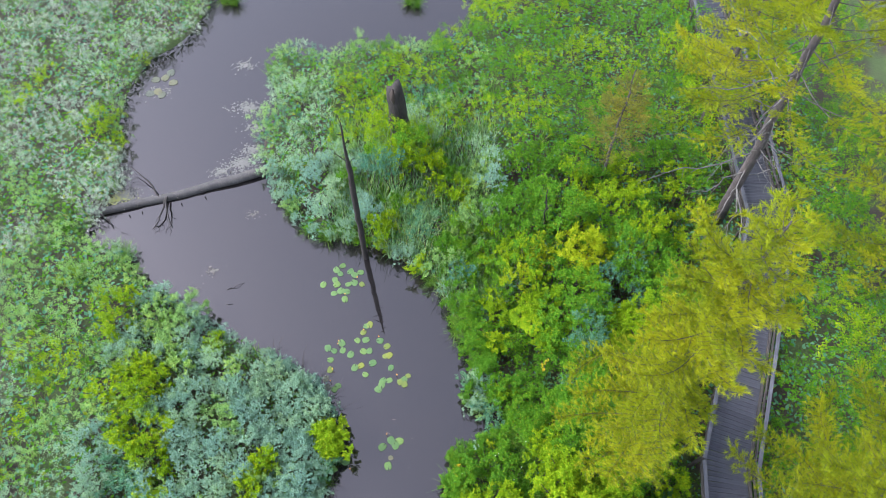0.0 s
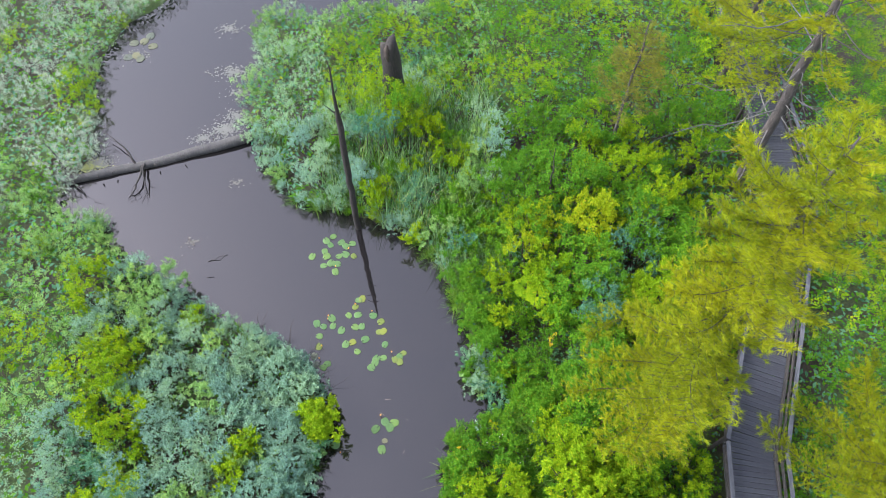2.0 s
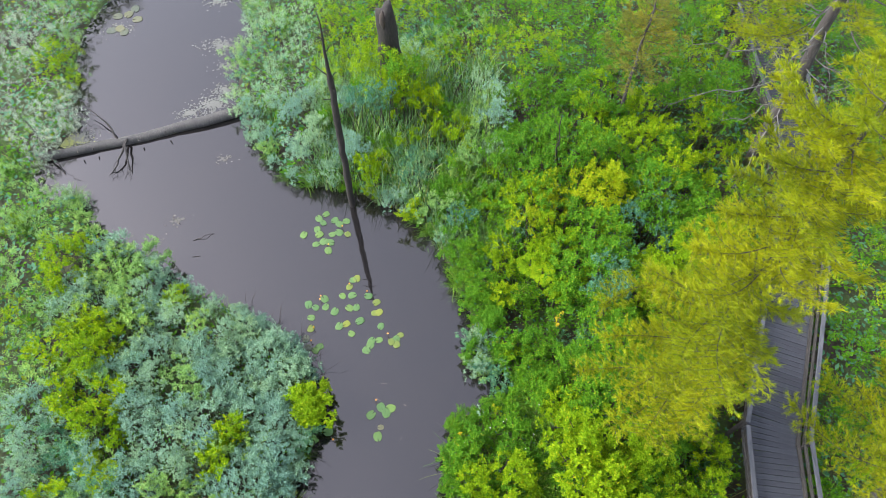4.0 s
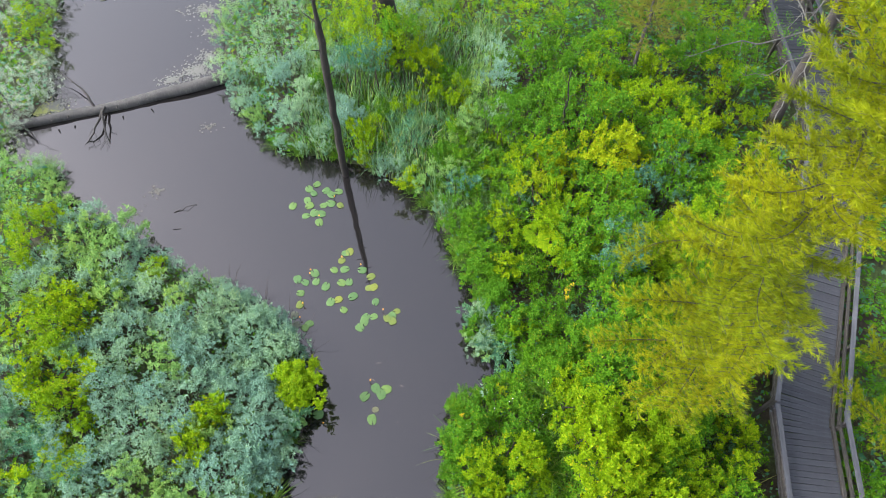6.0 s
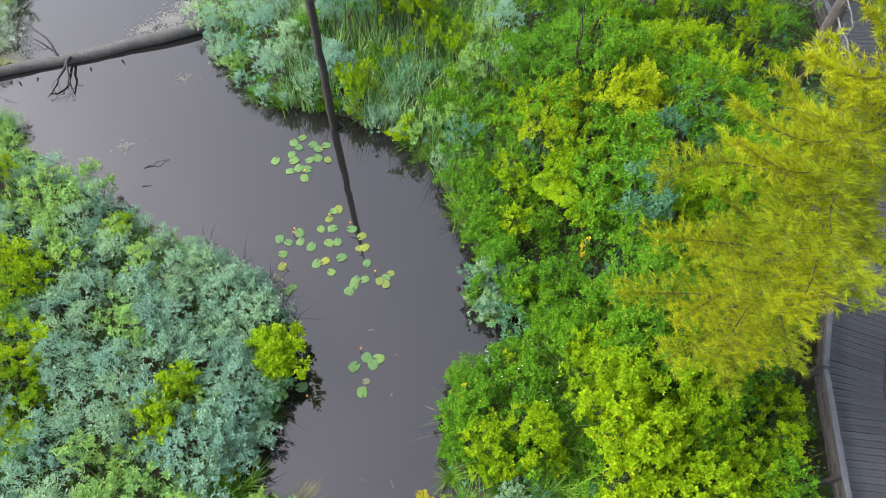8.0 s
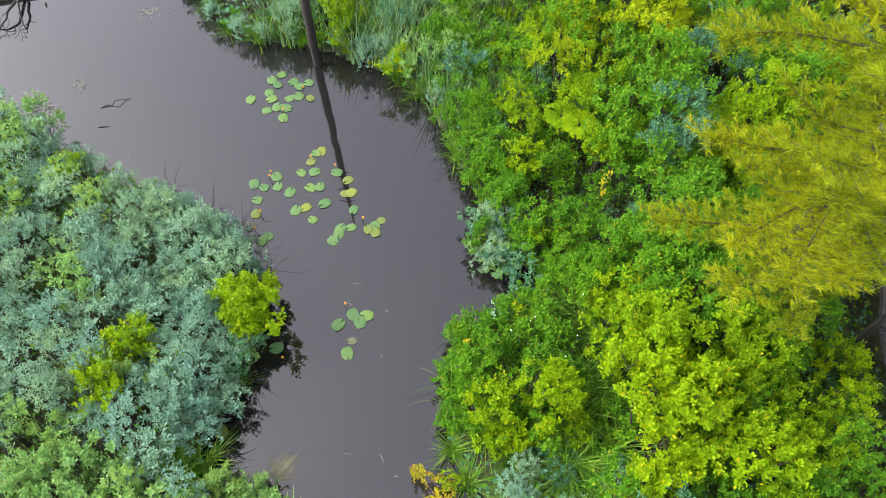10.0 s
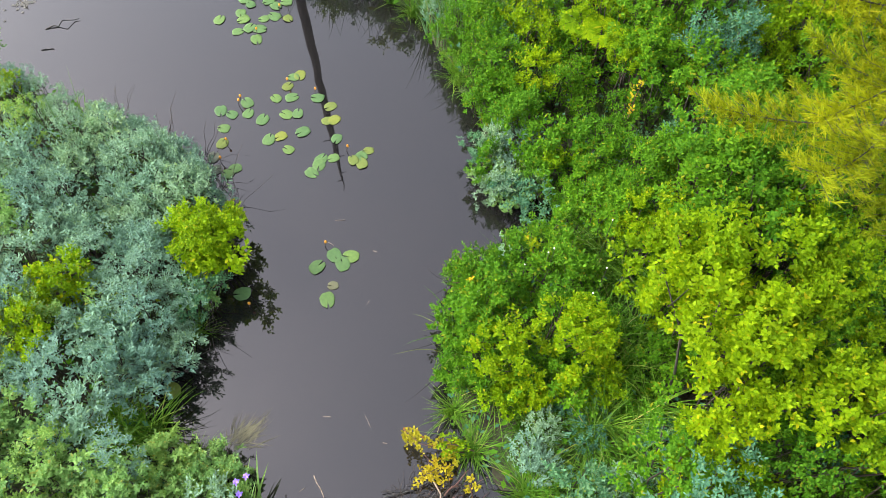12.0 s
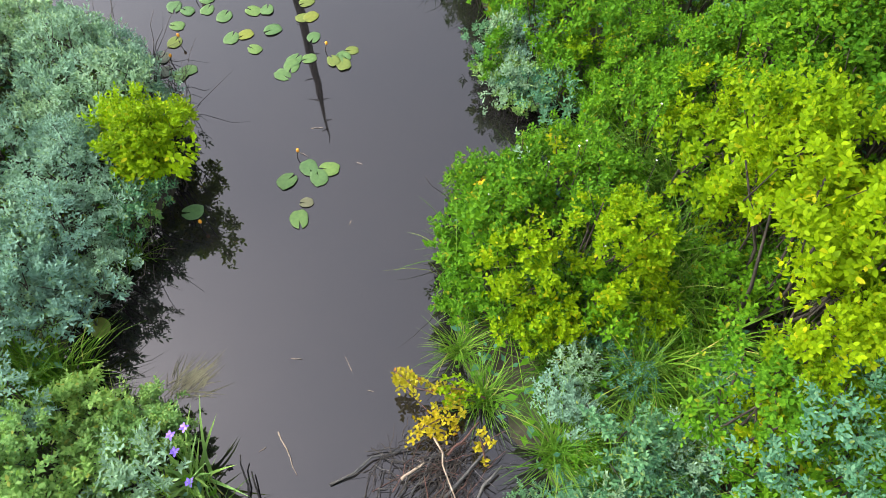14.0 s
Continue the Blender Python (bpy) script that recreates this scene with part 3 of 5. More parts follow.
plant_banks()
plant_shores()
plant_understory()
fill_west_bank()
fill_low_growth()
for x, y in ((11.5, 19.5), (11.6, 21.2), (11.5, 23.0), (11.7, 25.0), (14.6, 17.5), (14.7, 20.0), (14.9, 22.5), (11.3, 17.9), (14.6, 15.0), (15.2, 24.5)):
    plant(x, y, "green" if rng.random() < 0.6 else "lime", 3.3)
for x, y, style, h in ((1.15, 4.45, "teal", 0.75), (1.5, 4.0, "teal", 0.7), (1.9, 3.6, "silver", 0.7), (1.25, 3.7, "teal", 0.55), (2.4, 3.5, "teal", 0.8), (1.7, 4.5, "silver", 0.8), (-3.0, 7.95, "lime", 1.25), (-3.35, 8.3, "lime", 1.2),
                       (-0.6, 19.4, "lime", 2.9), (-0.5, 19.0, "lime", 2.8), (-0.75, 18.7, "lime", 2.6), (-0.95, 19.25, "lime", 2.6), (-0.2, 19.3, "lime", 2.6), (-1.5, 19.6, "lime", 2.4), (-0.5, 18.8, "green", 2.2), (0.2, 19.9, "lime", 2.4), (-1.2, 20.4, "lime", 2.6), (10.6, 4.6, "green", 1.6), (10.9, 5.4, "lime", 1.8), (10.9, 6.3, "green", 1.8), (11.6, 5.0, "green", 2.0), (12.3, 5.6, "green", 2.0), (11.5, 7.1, "green", 2.0), (12.6, 7.0, "green", 2.0), (-2.75, 4.8, "fresh", 0.7), (-3.05, 4.3, "fresh", 0.85), (-2.5, 4.55, "fresh", 0.75), (-2.8, 4.5, "fresh", 0.8), (-2.9, 4.1, "fresh", 0.65), (-2.6, 3.7, "fresh", 0.6), (-3.3, 3.8, "fresh", 0.75), (-10.9, 15.55, "silver", 0.55), (2.7, 3.9, "teal", 0.8), (3.2, 3.5, "green", 0.9), (2.2, 3.2, "teal", 0.8), (3.6, 4.0, "lime", 1.4), (-3.4, 4.6, "fresh", 0.8), (1.6, 9.2, "silver", 0.75), (1.45, 9.6, "green", 0.75), (1.55, 9.35, "fresh", 0.8), (1.85, 9.1, "teal", 0.8), (1.75, 8.9, "fresh", 0.7), (2.0, 9.3, "fresh", 0.9), (1.5, 10.0, "teal", 0.75), (2.2, 8.8, "teal", 0.85), (-3.05, 8.15, "lime", 1.35), (-9.1, 7.8, "lime", 1.5), (-9.3, 9.8, "lime", 1.5), (-5.4, 6.8, "lime", 1.1), (-4.4, 6.9, "fresh", 1.2), (-3.4, 6.5, "silver", 1.0), (-3.7, 6.1, "silver", 1.05), (-3.9, 6.5, "silver", 1.1), (-10.7, 12.3, "lime", 1.5)):
    plant(x, y, style, h)
kept = rng.bit_generator.state
for gx in np.arange(-11, 11.5, 0.8):
    for gy in np.arange(-7, 1.9, 0.8):
        x, y = gx + rng.uniform(-0.3, 0.3), gy + rng.uniform(-0.3, 0.3)
        if float(inland(x, y)) > 0.1 and from_deck(x, y) > 1.3:
            plant(x, y, None, 0.9 if x < 0 else 1.3, "middle" if abs(x) < 6 and y > -2 else "far")
rng.bit_generator.state = kept
for style, lots in far_leaves.items():
    if lots:
        v = np.concatenate(lots)[:, 1:]
        ob = new("distant_thicket", mesh_of("thicket", v, faces_for(len(v), 3, np.array([(0, 1, 2)])), STYLES[style]["mat"]))
        tagged(ob, "dense thicket of " + STYLES[style]["label"].replace(" shrub", " shrubs", 1), "thicket", kind="stuff")


# ---- grasses and low growth ----
def grass_arrays(count, length, spread, width, droop=0.6, segs=4):
    """Arching blades from one root: corners (n, 2 * segs + 1, 3) and the faces of one."""
    a = rng.uniform(0, 6.283, count)
    lean = np.abs(rng.normal(0, spread, count)) + 0.05
    L = length * rng.uniform(0.55, 1.1, count)
    root = np.stack([rng.normal(0, 0.06, count), rng.normal(0, 0.06, count), np.full(count, -0.03)], 1)
    out = np.stack([np.cos(a), np.sin(a), np.zeros(count)], 1)
    side = np.stack([-np.sin(a), np.cos(a), np.zeros(count)], 1)
    rows, p = [], root
    for k in range(segs + 1):
        s = k / segs
        w = width * (1 - s) ** 0.7
        if k < segs:
            rows += [p + side * w / 2, p - side * w / 2]
        else:
            rows.append(p)
        ang = lean + droop * rng.uniform(0.7, 1.3, count) * s * 1.9
        p = p + (out * np.sin(ang)[:, None] + np.array([0, 0, 1.0]) * np.cos(ang)[:, None]) * (L / segs)[:, None]
    f = []
    for k in range(segs - 1):
        f += [(2 * k, 2 * k + 1, 2 * k + 3), (2 * k, 2 * k + 3, 2 * k + 2)]
    f.append((2 * segs - 2, 2 * segs - 1, 2 * segs))
    return np.stack(rows, 1), np.array(f)


def grass_mesh(mat, *args, **kw):
    v, one = grass_arrays(*args, **kw)
    return mesh_of("blades", v, faces_for(len(v), v.shape[1], one), mat)


def place_tuft(me, x, y, label, scale=1.0, name="sedge_tuft", z=None):
    z = float(ground_height(np.array([x]), np.array([y]))[0]) if z is None else z
    ob = new(name, me)
    ob.matrix_world = Matrix.LocRotScale((x, y, z), Euler((0, 0, rng.uniform(0, 6.28))), (scale,) * 3)
    return tagged(ob, label, "sedge tuft", "sedge tufts along the shore")


sedges = [grass_mesh(SEDGE, 120, 0.9, 0.36, 0.016, 0.7) for _ in range(3)]
reeds = [grass_mesh(REED, 26, 1.45, 0.16, 0.022, 0.4) for _ in range(3)]
TUFTS = [(0.85, 4.8, 0.85), (1.5, 4.1, 1.1), (2.05, 3.75, 1.2), (2.84, 6.3, 1.5), (1.36, 12.58, 1.0), (2.2, 13.6, 1.2), (0.3, 13.6, 0.8), (0.35, 13.9, 0.8), (-0.1, 14.35, 0.8), (-3.6, 15.95, 0.9), (-4.4, 16.3, 0.8), (-5.0, 17.1, 0.7), (-3.75, 5.35, 1.2), (-4.2, 5.5, 1.2), (-4.0, 5.2, 1.2), (-3.3, 6.9, 0.7), (0.62, 5.35, 0.8),
         (1.15, 11.9, 0.9), (1.5, 11.5, 1.0), (1.2, 12.6, 0.9), (1.7, 12.2, 1.0), (2.1, 11.3, 1.0), (2.75, 8.7, 0.8), (-11.2, 15.6, 0.8), (-11.6, 15.9, 0.8), (-3.1, 4.9, 0.8), (1.6, 5.2, 1.1), (2.6, 4.15, 1.2), (3.0, 4.5, 1.4), (3.3, 6.1, 1.6), (3.2, 7.7, 1.6), (2.0, 5.9, 1.2), (2.7, 5.0, 1.4), (2.45, 4.75, 1.2), (3.4, 5.2, 1.6), (2.9, 5.7, 1.5), (1.15, 5.6, 1.1), (3.6, 7.2, 1.8), (2.6, 7.9, 1.4), (2.95, 6.2, 1.0), (3.1, 7.2, 0.9)]
for x, y, s in TUFTS:
    place_tuft(sedges[int(rng.integers(0, 3))], x, y, "arching green sedge tuft at the water's edge" if float(inland(x, y)) < 0.8 else "arching green sedge tuft among the shrubs", s)


def scatter(name, label, category, mat, lots, faces):
    v = np.concatenate(lots)
    ob = new(name, mesh_of(name, v, faces_for(len(v), v.shape[1], faces), mat))
    return tagged(ob, label, category, kind="stuff")


def spread_grass():
    green, blue, one = [], [], None
    for k in range(3700):
        x, y = (rng.uniform(-14, 12), rng.uniform(2.5, 24)) if k < 2600 else (rng.uniform(-3.5, 3.2), rng.uniform(12.6, 21)) if k < 3100 else (rng.uniform(1.5, 8), rng.uniform(2.5, 8))
        d = float(inland(x, y))
        meadow = 12.6 < y < 21 and -3.5 < x < 3.2
        if d < 0.12 or from_deck(x, y) < 1.0 or (not meadow and rng.random() < 0.62):
            continue
        tall = meadow or rng.random() < 0.25
        v, one = grass_arrays(12 if tall else 16, 1.35 if tall else 0.8, 0.2 if tall else 0.45, 0.026 if y > 11 else 0.015, 0.4 if tall else 0.7)
        v = v + np.array([x, y, float(ground_height(np.array([x]), np.array([y]))[0])])
        (blue if meadow and rng.random() < 0.6 else green).append(v)
    scatter("marsh_grass", "mid-green marsh grass growing between the shrubs", "grass", SEDGE, green, one)
    scatter("reed_bed", "blue-green reeds and broad grass in the wet meadow", "reeds", REED, blue, one)


def spread_herbs():
    """Low broad leaves that cover the peat below the shrubs."""
    n = 52000
    x, y = rng.uniform(-20, 17, n), rng.uniform(2.5, 30, n)
    keep = (inland(x, y) > 0.1) & (from_deck(x, y) > 0.5)
    x, y = x[keep], y[keep]
    z = ground_height(x, y) + rng.uniform(0.05, 0.45, len(x))
    a = rng.uniform(0, 6.283, len(x))
    way = unit(np.stack([np.cos(a), np.sin(a), rng.uniform(-0.2, 0.5, len(x))], 1))
    size = rng.uniform(0.07, 0.15, len(x)) * np.where((y > 14) | (np.abs(x) > 9), 1.6, 1.0)
    v, one = blades(np.stack([x, y, z], 1), way, np.tile([0.0, 0, 1], (len(x), 1)), size, size * 0.55)
    half = len(v) // 2
    scatter("ground_herbs", "low leafy green herbs covering the wet peat", "undergrowth", GREEN, [v[:half]], one)
    scatter("ground_herbs", "low blue-green herbs covering the wet peat", "undergrowth", TEAL, [v[half:]], one)


spread_grass()
spread_herbs()


def make_fern(x, y, z, fronds, length):
    lots = []
    for k in range(fronds):
        a = k / fronds * 6.283 + rng.uniform(-0.2, 0.2)
        out, up = np.array([math.cos(a), math.sin(a), 0]), np.array([0, 0, 1.0])
        n = 18
        s = np.linspace(0.12, 1, n)
        mid = out * (s * length * 0.8)[:, None] + up * (length * (0.75 * s - 0.62 * s * s))[:, None]
        side = np.cross(out, up)
        for sg in (-1, 1):
            way = unit(side * sg + out * 0.35 + rng.normal(0, 0.05, (n, 3)))
            ln = length * 0.34 * np.sin(np.clip(s * 2.9, 0.35, 3.0)) + 0.02
            lots.append(blades(mid, way, np.tile(up, (n, 1)), ln, ln * 0.24)[0])
    v = np.concatenate(lots)
    fern = thing("fern", pose(x, y, z), "bright yellow-green fern with spreading fronds", "fern", "ferns")
    part("fronds", mesh_of("fronds", v, faces_for(len(v), 4, QUAD_LEAF), LIME), fern)
    part("stalk", mesh_of("stalk", *tube([(0, 0, -z), (0, 0, 0.1)], [0.02, 0.012], 6), TWIG), fern)


for x, y, z, n, ln in ((3.3, 11.75, 1.5, 8, 0.5), (3.6, 11.5, 1.5, 9, 0.5), (6.6, 11.7, 1.5, 9, 0.5), (6.95, 11.9, 1.4, 8, 0.45), (-8.8, 6.8, 0.8, 9, 0.42), (-8.2, 6.55, 0.8, 9, 0.4), (-8.5, 6.3, 0.75, 8, 0.36)):
    make_fern(x, y, z, n, ln)


# ---- pines ----
def needle_tufts(tips, axes, per, length):
    n = len(tips)
    axes = unit(axes)
    helper = np.where(np.abs(axes[:, 2:3]) > 0.9, np.array([[1.0, 0, 0]]), np.array([[0, 0, 1.0]]))
    e1 = unit(np.cross(axes, helper))
    e2 = np.cross(axes, e1)
    turn, open_ = rng.uniform(0, 6.283, (n, per)), rng.uniform(0.1, 1.0, (n, per))
    rad = e1[:, None] * np.cos(turn)[..., None] + e2[:, None] * np.sin(turn)[..., None]
    way = axes[:, None] * np.cos(open_)[..., None] + rad * np.sin(open_)[..., None]
    base = tips[:, None] - axes[:, None] * (rng.uniform(0, 0.1, (n, per)))[..., None]
    L = length * rng.uniform(0.75, 1.15, (n, per))[..., None]
    side = unit(np.cross(way, rng.normal(0, 1, way.shape))) * 0.0056
    tip = base + way * L + np.array([0, 0, -0.012])
    return np.stack([base + side, base - side, tip], 2).reshape(-1, 3, 3)


def make_pine(name, label, line, low, reach, per=24, needle=0.135, mat=NEEDLE, gap=0.5, base_r=0.16, density=1.0, shape=None, bare=0.2):
    """A pine along a trunk line: whorls of limbs, flat sprays of twigs, tufts of long needles at every twig."""
    line = np.array(line, float)
    h = line[-1][2]
    at = lambda z: np.array([np.interp(z, line[:, 2], line[:, 0]), np.interp(z, line[:, 2], line[:, 1]), z])
    zs = np.linspace(line[0][2], h, 14)
    tree = thing(name, pose(*line[0]), label, "pine tree", "pines")
    home = line[0]
    pts = np.array([at(z) for z in zs]) + rng.normal(0, 0.03, (14, 3)) * np.array([1, 1, 0])
    part("trunk", mesh_of("trunk", *tube(pts - home, base_r * (1 - (zs - zs[0]) / (h - zs[0])) ** 0.8 + 0.015, 10), BARK, True), tree)
    z, turn = low, rng.uniform(0, 6)
    up = np.array([0, 0, 1.0])
    while z < h - 0.15:
        f = (z - low) / (h - low)
        n = 6 if f < 0.8 else 5
        for k in range(n):
            a = turn + k * 6.283 / n + rng.uniform(-0.35, 0.35)
            ln = reach * (shape(f, a) if shape else (1 - f) ** 0.62 * 0.95 + 0.07) * rng.uniform(0.7, 1.1)
            if ln < 0.15:
                continue
            out = np.array([math.cos(a), math.sin(a), 0])
            side = np.cross(out, up)
            steps = max(4, int(ln / 0.135))
            s = np.linspace(0, 1, steps)
            rise = rng.uniform(0.05, 0.3) + 0.35 * f
            mid = at(z + rng.uniform(-0.12, 0.12)) + out * (s * ln)[:, None] + up * (ln * (rise * s - 0.12 * np.sin(s * 3.1)))[:, None] + side * (0.1 * ln * np.sin(s * 3) * rng.normal())[:, None]
            limbs, tips, axes = [tube(mid - home, 0.02 * (1 - s * 0.85) * (0.45 + 0.3 * ln / 2), 5)], [], []
            for i in range(1, steps):
                if s[i] < bare or rng.random() > density:
                    continue
                for sg in (-0.03, 0.0, 0.03):
                    tips.append(mid[i] + side * sg + out * rng.uniform(-0.06, 0.06))
                    axes.append(out * 0.6 + up * 0.8 + side * sg * 12)
                for sg in (-1, 1):
                    tl = (0.2 + 0.5 * ln * 0.42 * (1 - s[i] * 0.75)) * rng.uniform(0.6, 1.2)
                    way = unit(side * sg * 0.85 + out * 0.6 + up * rng.uniform(-0.05, 0.35))
                    cross = np.cross(way, up)
                    limbs.append(tube(mid[i] + way * (np.linspace(0, 1, 2)[:, None] * tl) - home, [0.004, 0.002], 3))
                    for q in np.arange(0.2, 1.01, 0.095 / max(tl, 0.1)):
                        side2 = rng.integers(-1, 2)
                        tips.append(mid[i] + way * tl * q + side2 * cross * 0.07)
                        axes.append(way + up * 0.55 + side2 * cross * 0.6 + rng.normal(0, 0.15, 3))
            tips.append(mid[-1])
            axes.append(out + up * 0.5)
            limb = part("branch", mesh_of("branch", *joined(limbs), BARK), tree)
            v = needle_tufts(np.array(tips), np.array(axes), per, needle) - home
            part("needle_spray", mesh_of("needle_spray", v, np.arange(len(v) * 3).reshape(-1, 3), mat), limb)["kind"] = "stuff"
        z += gap * (1 - 0.35 * f) * rng.uniform(0.8, 1.2)
        turn += 0.7
    return tree, at, home


def dead_limbs(tree, at, home, heights, lengths, turns, mat=DEAD):
    """Bare grey limbs with a few twigs, each one a part."""
    for z, ln, a in zip(heights, lengths, turns):
        out = np.array([math.cos(a), math.sin(a), rng.uniform(-0.15, 0.25)])
        p = wander(at(z), at(z) + out * ln, 0.03, 7)
        limb = part("dead_branch", mesh_of("dead_branch", *tube(p - home, np.linspace(0.024, 0.006, 7) * (0.5 + ln / 5), 5), mat), tree, "bare grey dead branch")
        for i in range(2, 7):
            for _ in range(2):
                w = unit(out + rng.normal(0, 0.7, 3)) * rng.uniform(0.2, 0.55)
                part("twig", mesh_of("twig", *tube(wander(p[i], p[i] + w, 0.06, 3) - home, [0.009, 0.006, 0.003], 4), mat), limb)


def over_water(f, a):
    """Limbs reach far towards the light of the pool and stay short low down over the boardwalk."""
    away = math.cos(a + 0.35)
    short = 0.42 if away > 0.35 and f < 0.62 else 0.7 if away > 0.1 and f < 0.5 else 0.8 if away > 0.35 else 1.0
    if f < 0.72 and math.sin(a) > 0.3:
        short *= 0.5
    return np.interp(f, [0, 0.15, 0.38, 0.6, 0.72, 0.85, 0.95, 1], [0.86, 0.84, 0.92, 0.66, 0.56, 0.42, 0.26, 0.1]) * short


make_pine("pine_tree", "yellow-green pine with feathery needle sprays beside the boardwalk", [(6.35, 7.75, 0), (6.3, 7.85, 6), (6.35, 8.3, 13.1)], 3.3, 3.0, base_r=0.12, shape=over_water, gap=0.6, bare=0.06)
make_pine("pine_tree", "yellow-green pine with feathery needle sprays overhanging the boardwalk", [(10.7, 4.8, 0), (10.6, 4.9, 6), (10.4, 5.1, 12.0)], 4.2, 3.15, base_r=0.12, gap=0.66, bare=0.06)
tall, tall_at, tall_home = make_pine("pine_tree", "tall pine with a grey trunk and bare lower branches", [(11.5, 16.1, 0), (10.95, 15.85, 6), (10.6, 15.75, 10), (10.2, 15.6, 16.5)], 7.8, 3.9, base_r=0.2, density=0.7, gap=0.8, bare=0.42)
dead_limbs(tall, tall_at, tall_home, np.linspace(2.2, 7.4, 12), rng.uniform(1.2, 3.2, 12), rng.uniform(0, 6.283, 12), LICHEN)
dead_limbs(tall, tall_at, tall_home, np.linspace(3.8, 8.4, 6), rng.uniform(2.6, 4.2, 6), rng.uniform(2.9, 4.4, 6), LICHEN)
make_pine("pine_tree", "thin young pine with faded rusty needles", [(7.0, 17.6, 0), (7.2, 18.1, 4), (7.3, 18.4, 6.0)], 3.0, 1.3, per=16, mat=RUSTY, base_r=0.06, density=0.8)
make_pine("pine_tree", "yellow-green pine beside the far boardwalk", [(11.7, 20.6, 0), (11.8, 20.6, 8.6)], 3.2, 2.5, per=15, gap=0.6, base_r=0.12, density=0.85)
make_pine("pine_tree", "yellow-green pine standing east of the boardwalk", [(16.4, 13.0, 0), (16.3, 13.0, 10.5)], 3.0, 3.0, base_r=0.15, density=0.8)

# ---- dead wood ----
def rough_trunk(points, radii, sides=14, rough=0.06):
    v, f = tube(points, radii, sides)
    n = np.array([noise.noise(Vector(p * np.array([5, 5, 1.2]))) for p in v])
    c = np.repeat(np.asarray(points, float), sides, 0)
    return c + (v - c) * (1 + rough * 3 * n[:, None]), f


def make_log():
    a, b = np.array([-13.9, 17.3, 0.04]), np.array([-5.9, 19.35, 0.1])
    s = np.linspace(0, 1, 26)
    pts = a + (b - a) * s[:, None] + np.stack([0 * s, -0.13 * np.sin(s * 3.14) + 0.02 * np.sin(s * 21), 0.03 * np.sin(s * 9)], 1)
    log = thing("fallen_log", pose(*a), "long grey fallen tree trunk lying across the water", "fallen log")
    part("trunk", mesh_of("trunk", *rough_trunk(pts - a, 0.145 + 0.05 * s, 16, 0.045), DEAD, True), log)
    at = lambda x: np.array([x, np.interp(x, pts[:, 0], pts[:, 1]), 0.15])
    arms = [[at(-10.35), (-10.8, 18.75, 0.25), (-11.1, 19.05, 0.3), (-11.7, 19.5, 0.35)],
            [at(-10.05), (-9.98, 17.6, 0.32), (-9.8, 17.1, 0.2), (-9.62, 16.5, -0.1)],
            [at(-10.1), (-10.1, 17.3, 0.22), (-10.25, 16.9, 0.1), (-10.6, 16.55, -0.1)],
            [at(-12.7), (-12.5, 17.35, 0.3), (-12.15, 17.1, 0.2), (-11.85, 16.6, -0.1)],
            [at(-12.7), (-12.9, 18.05, 0.4), (-13.2, 18.4, 0.6), (-13.7, 18.9, 0.7)]]
    for k, p in enumerate(arms):
        p = np.array(p)
        fine = np.stack([np.interp(np.linspace(0, 3, 10), range(4), p[:, i]) for i in range(3)], 1) + rng.normal(0, 0.015, (10, 3))
        limb = part("limb", mesh_of("limb", *tube(fine - a, np.linspace(0.045, 0.01, 10), 6), CHAR), log, "dark broken limb trailing in the water")
        for i in range(4, 10) if k in (1, 2) else (6, 8):
            w = unit(fine[-1] - fine[0] + rng.normal(0, 0.55, 3)) * rng.uniform(0.35, 0.8)
            w[2] = -0.12 if k in (1, 2) else abs(w[2]) * 0.4
            part("twig", mesh_of("twig", *tube(wander(fine[i], fine[i] + w, 0.09, 6) - a, np.linspace(0.011, 0.003, 6), 4), CHAR), limb)
    for x in (-11.6, -9.6, -8.7, -7.6, -12.9, -11.1):
        p = at(x) + np.array([0, rng.choice([-0.22, 0.22]), 0.1])
        part("stub", mesh_of("stub", *tube(wander(p, p + np.array([rng.normal(0, 0.05), 0.12 * np.sign(p[1] - at(x)[1]), rng.uniform(0, 0.12)]), 0.02, 3) - a, [0.03, 0.022, 0.012], 5), CHAR), log)


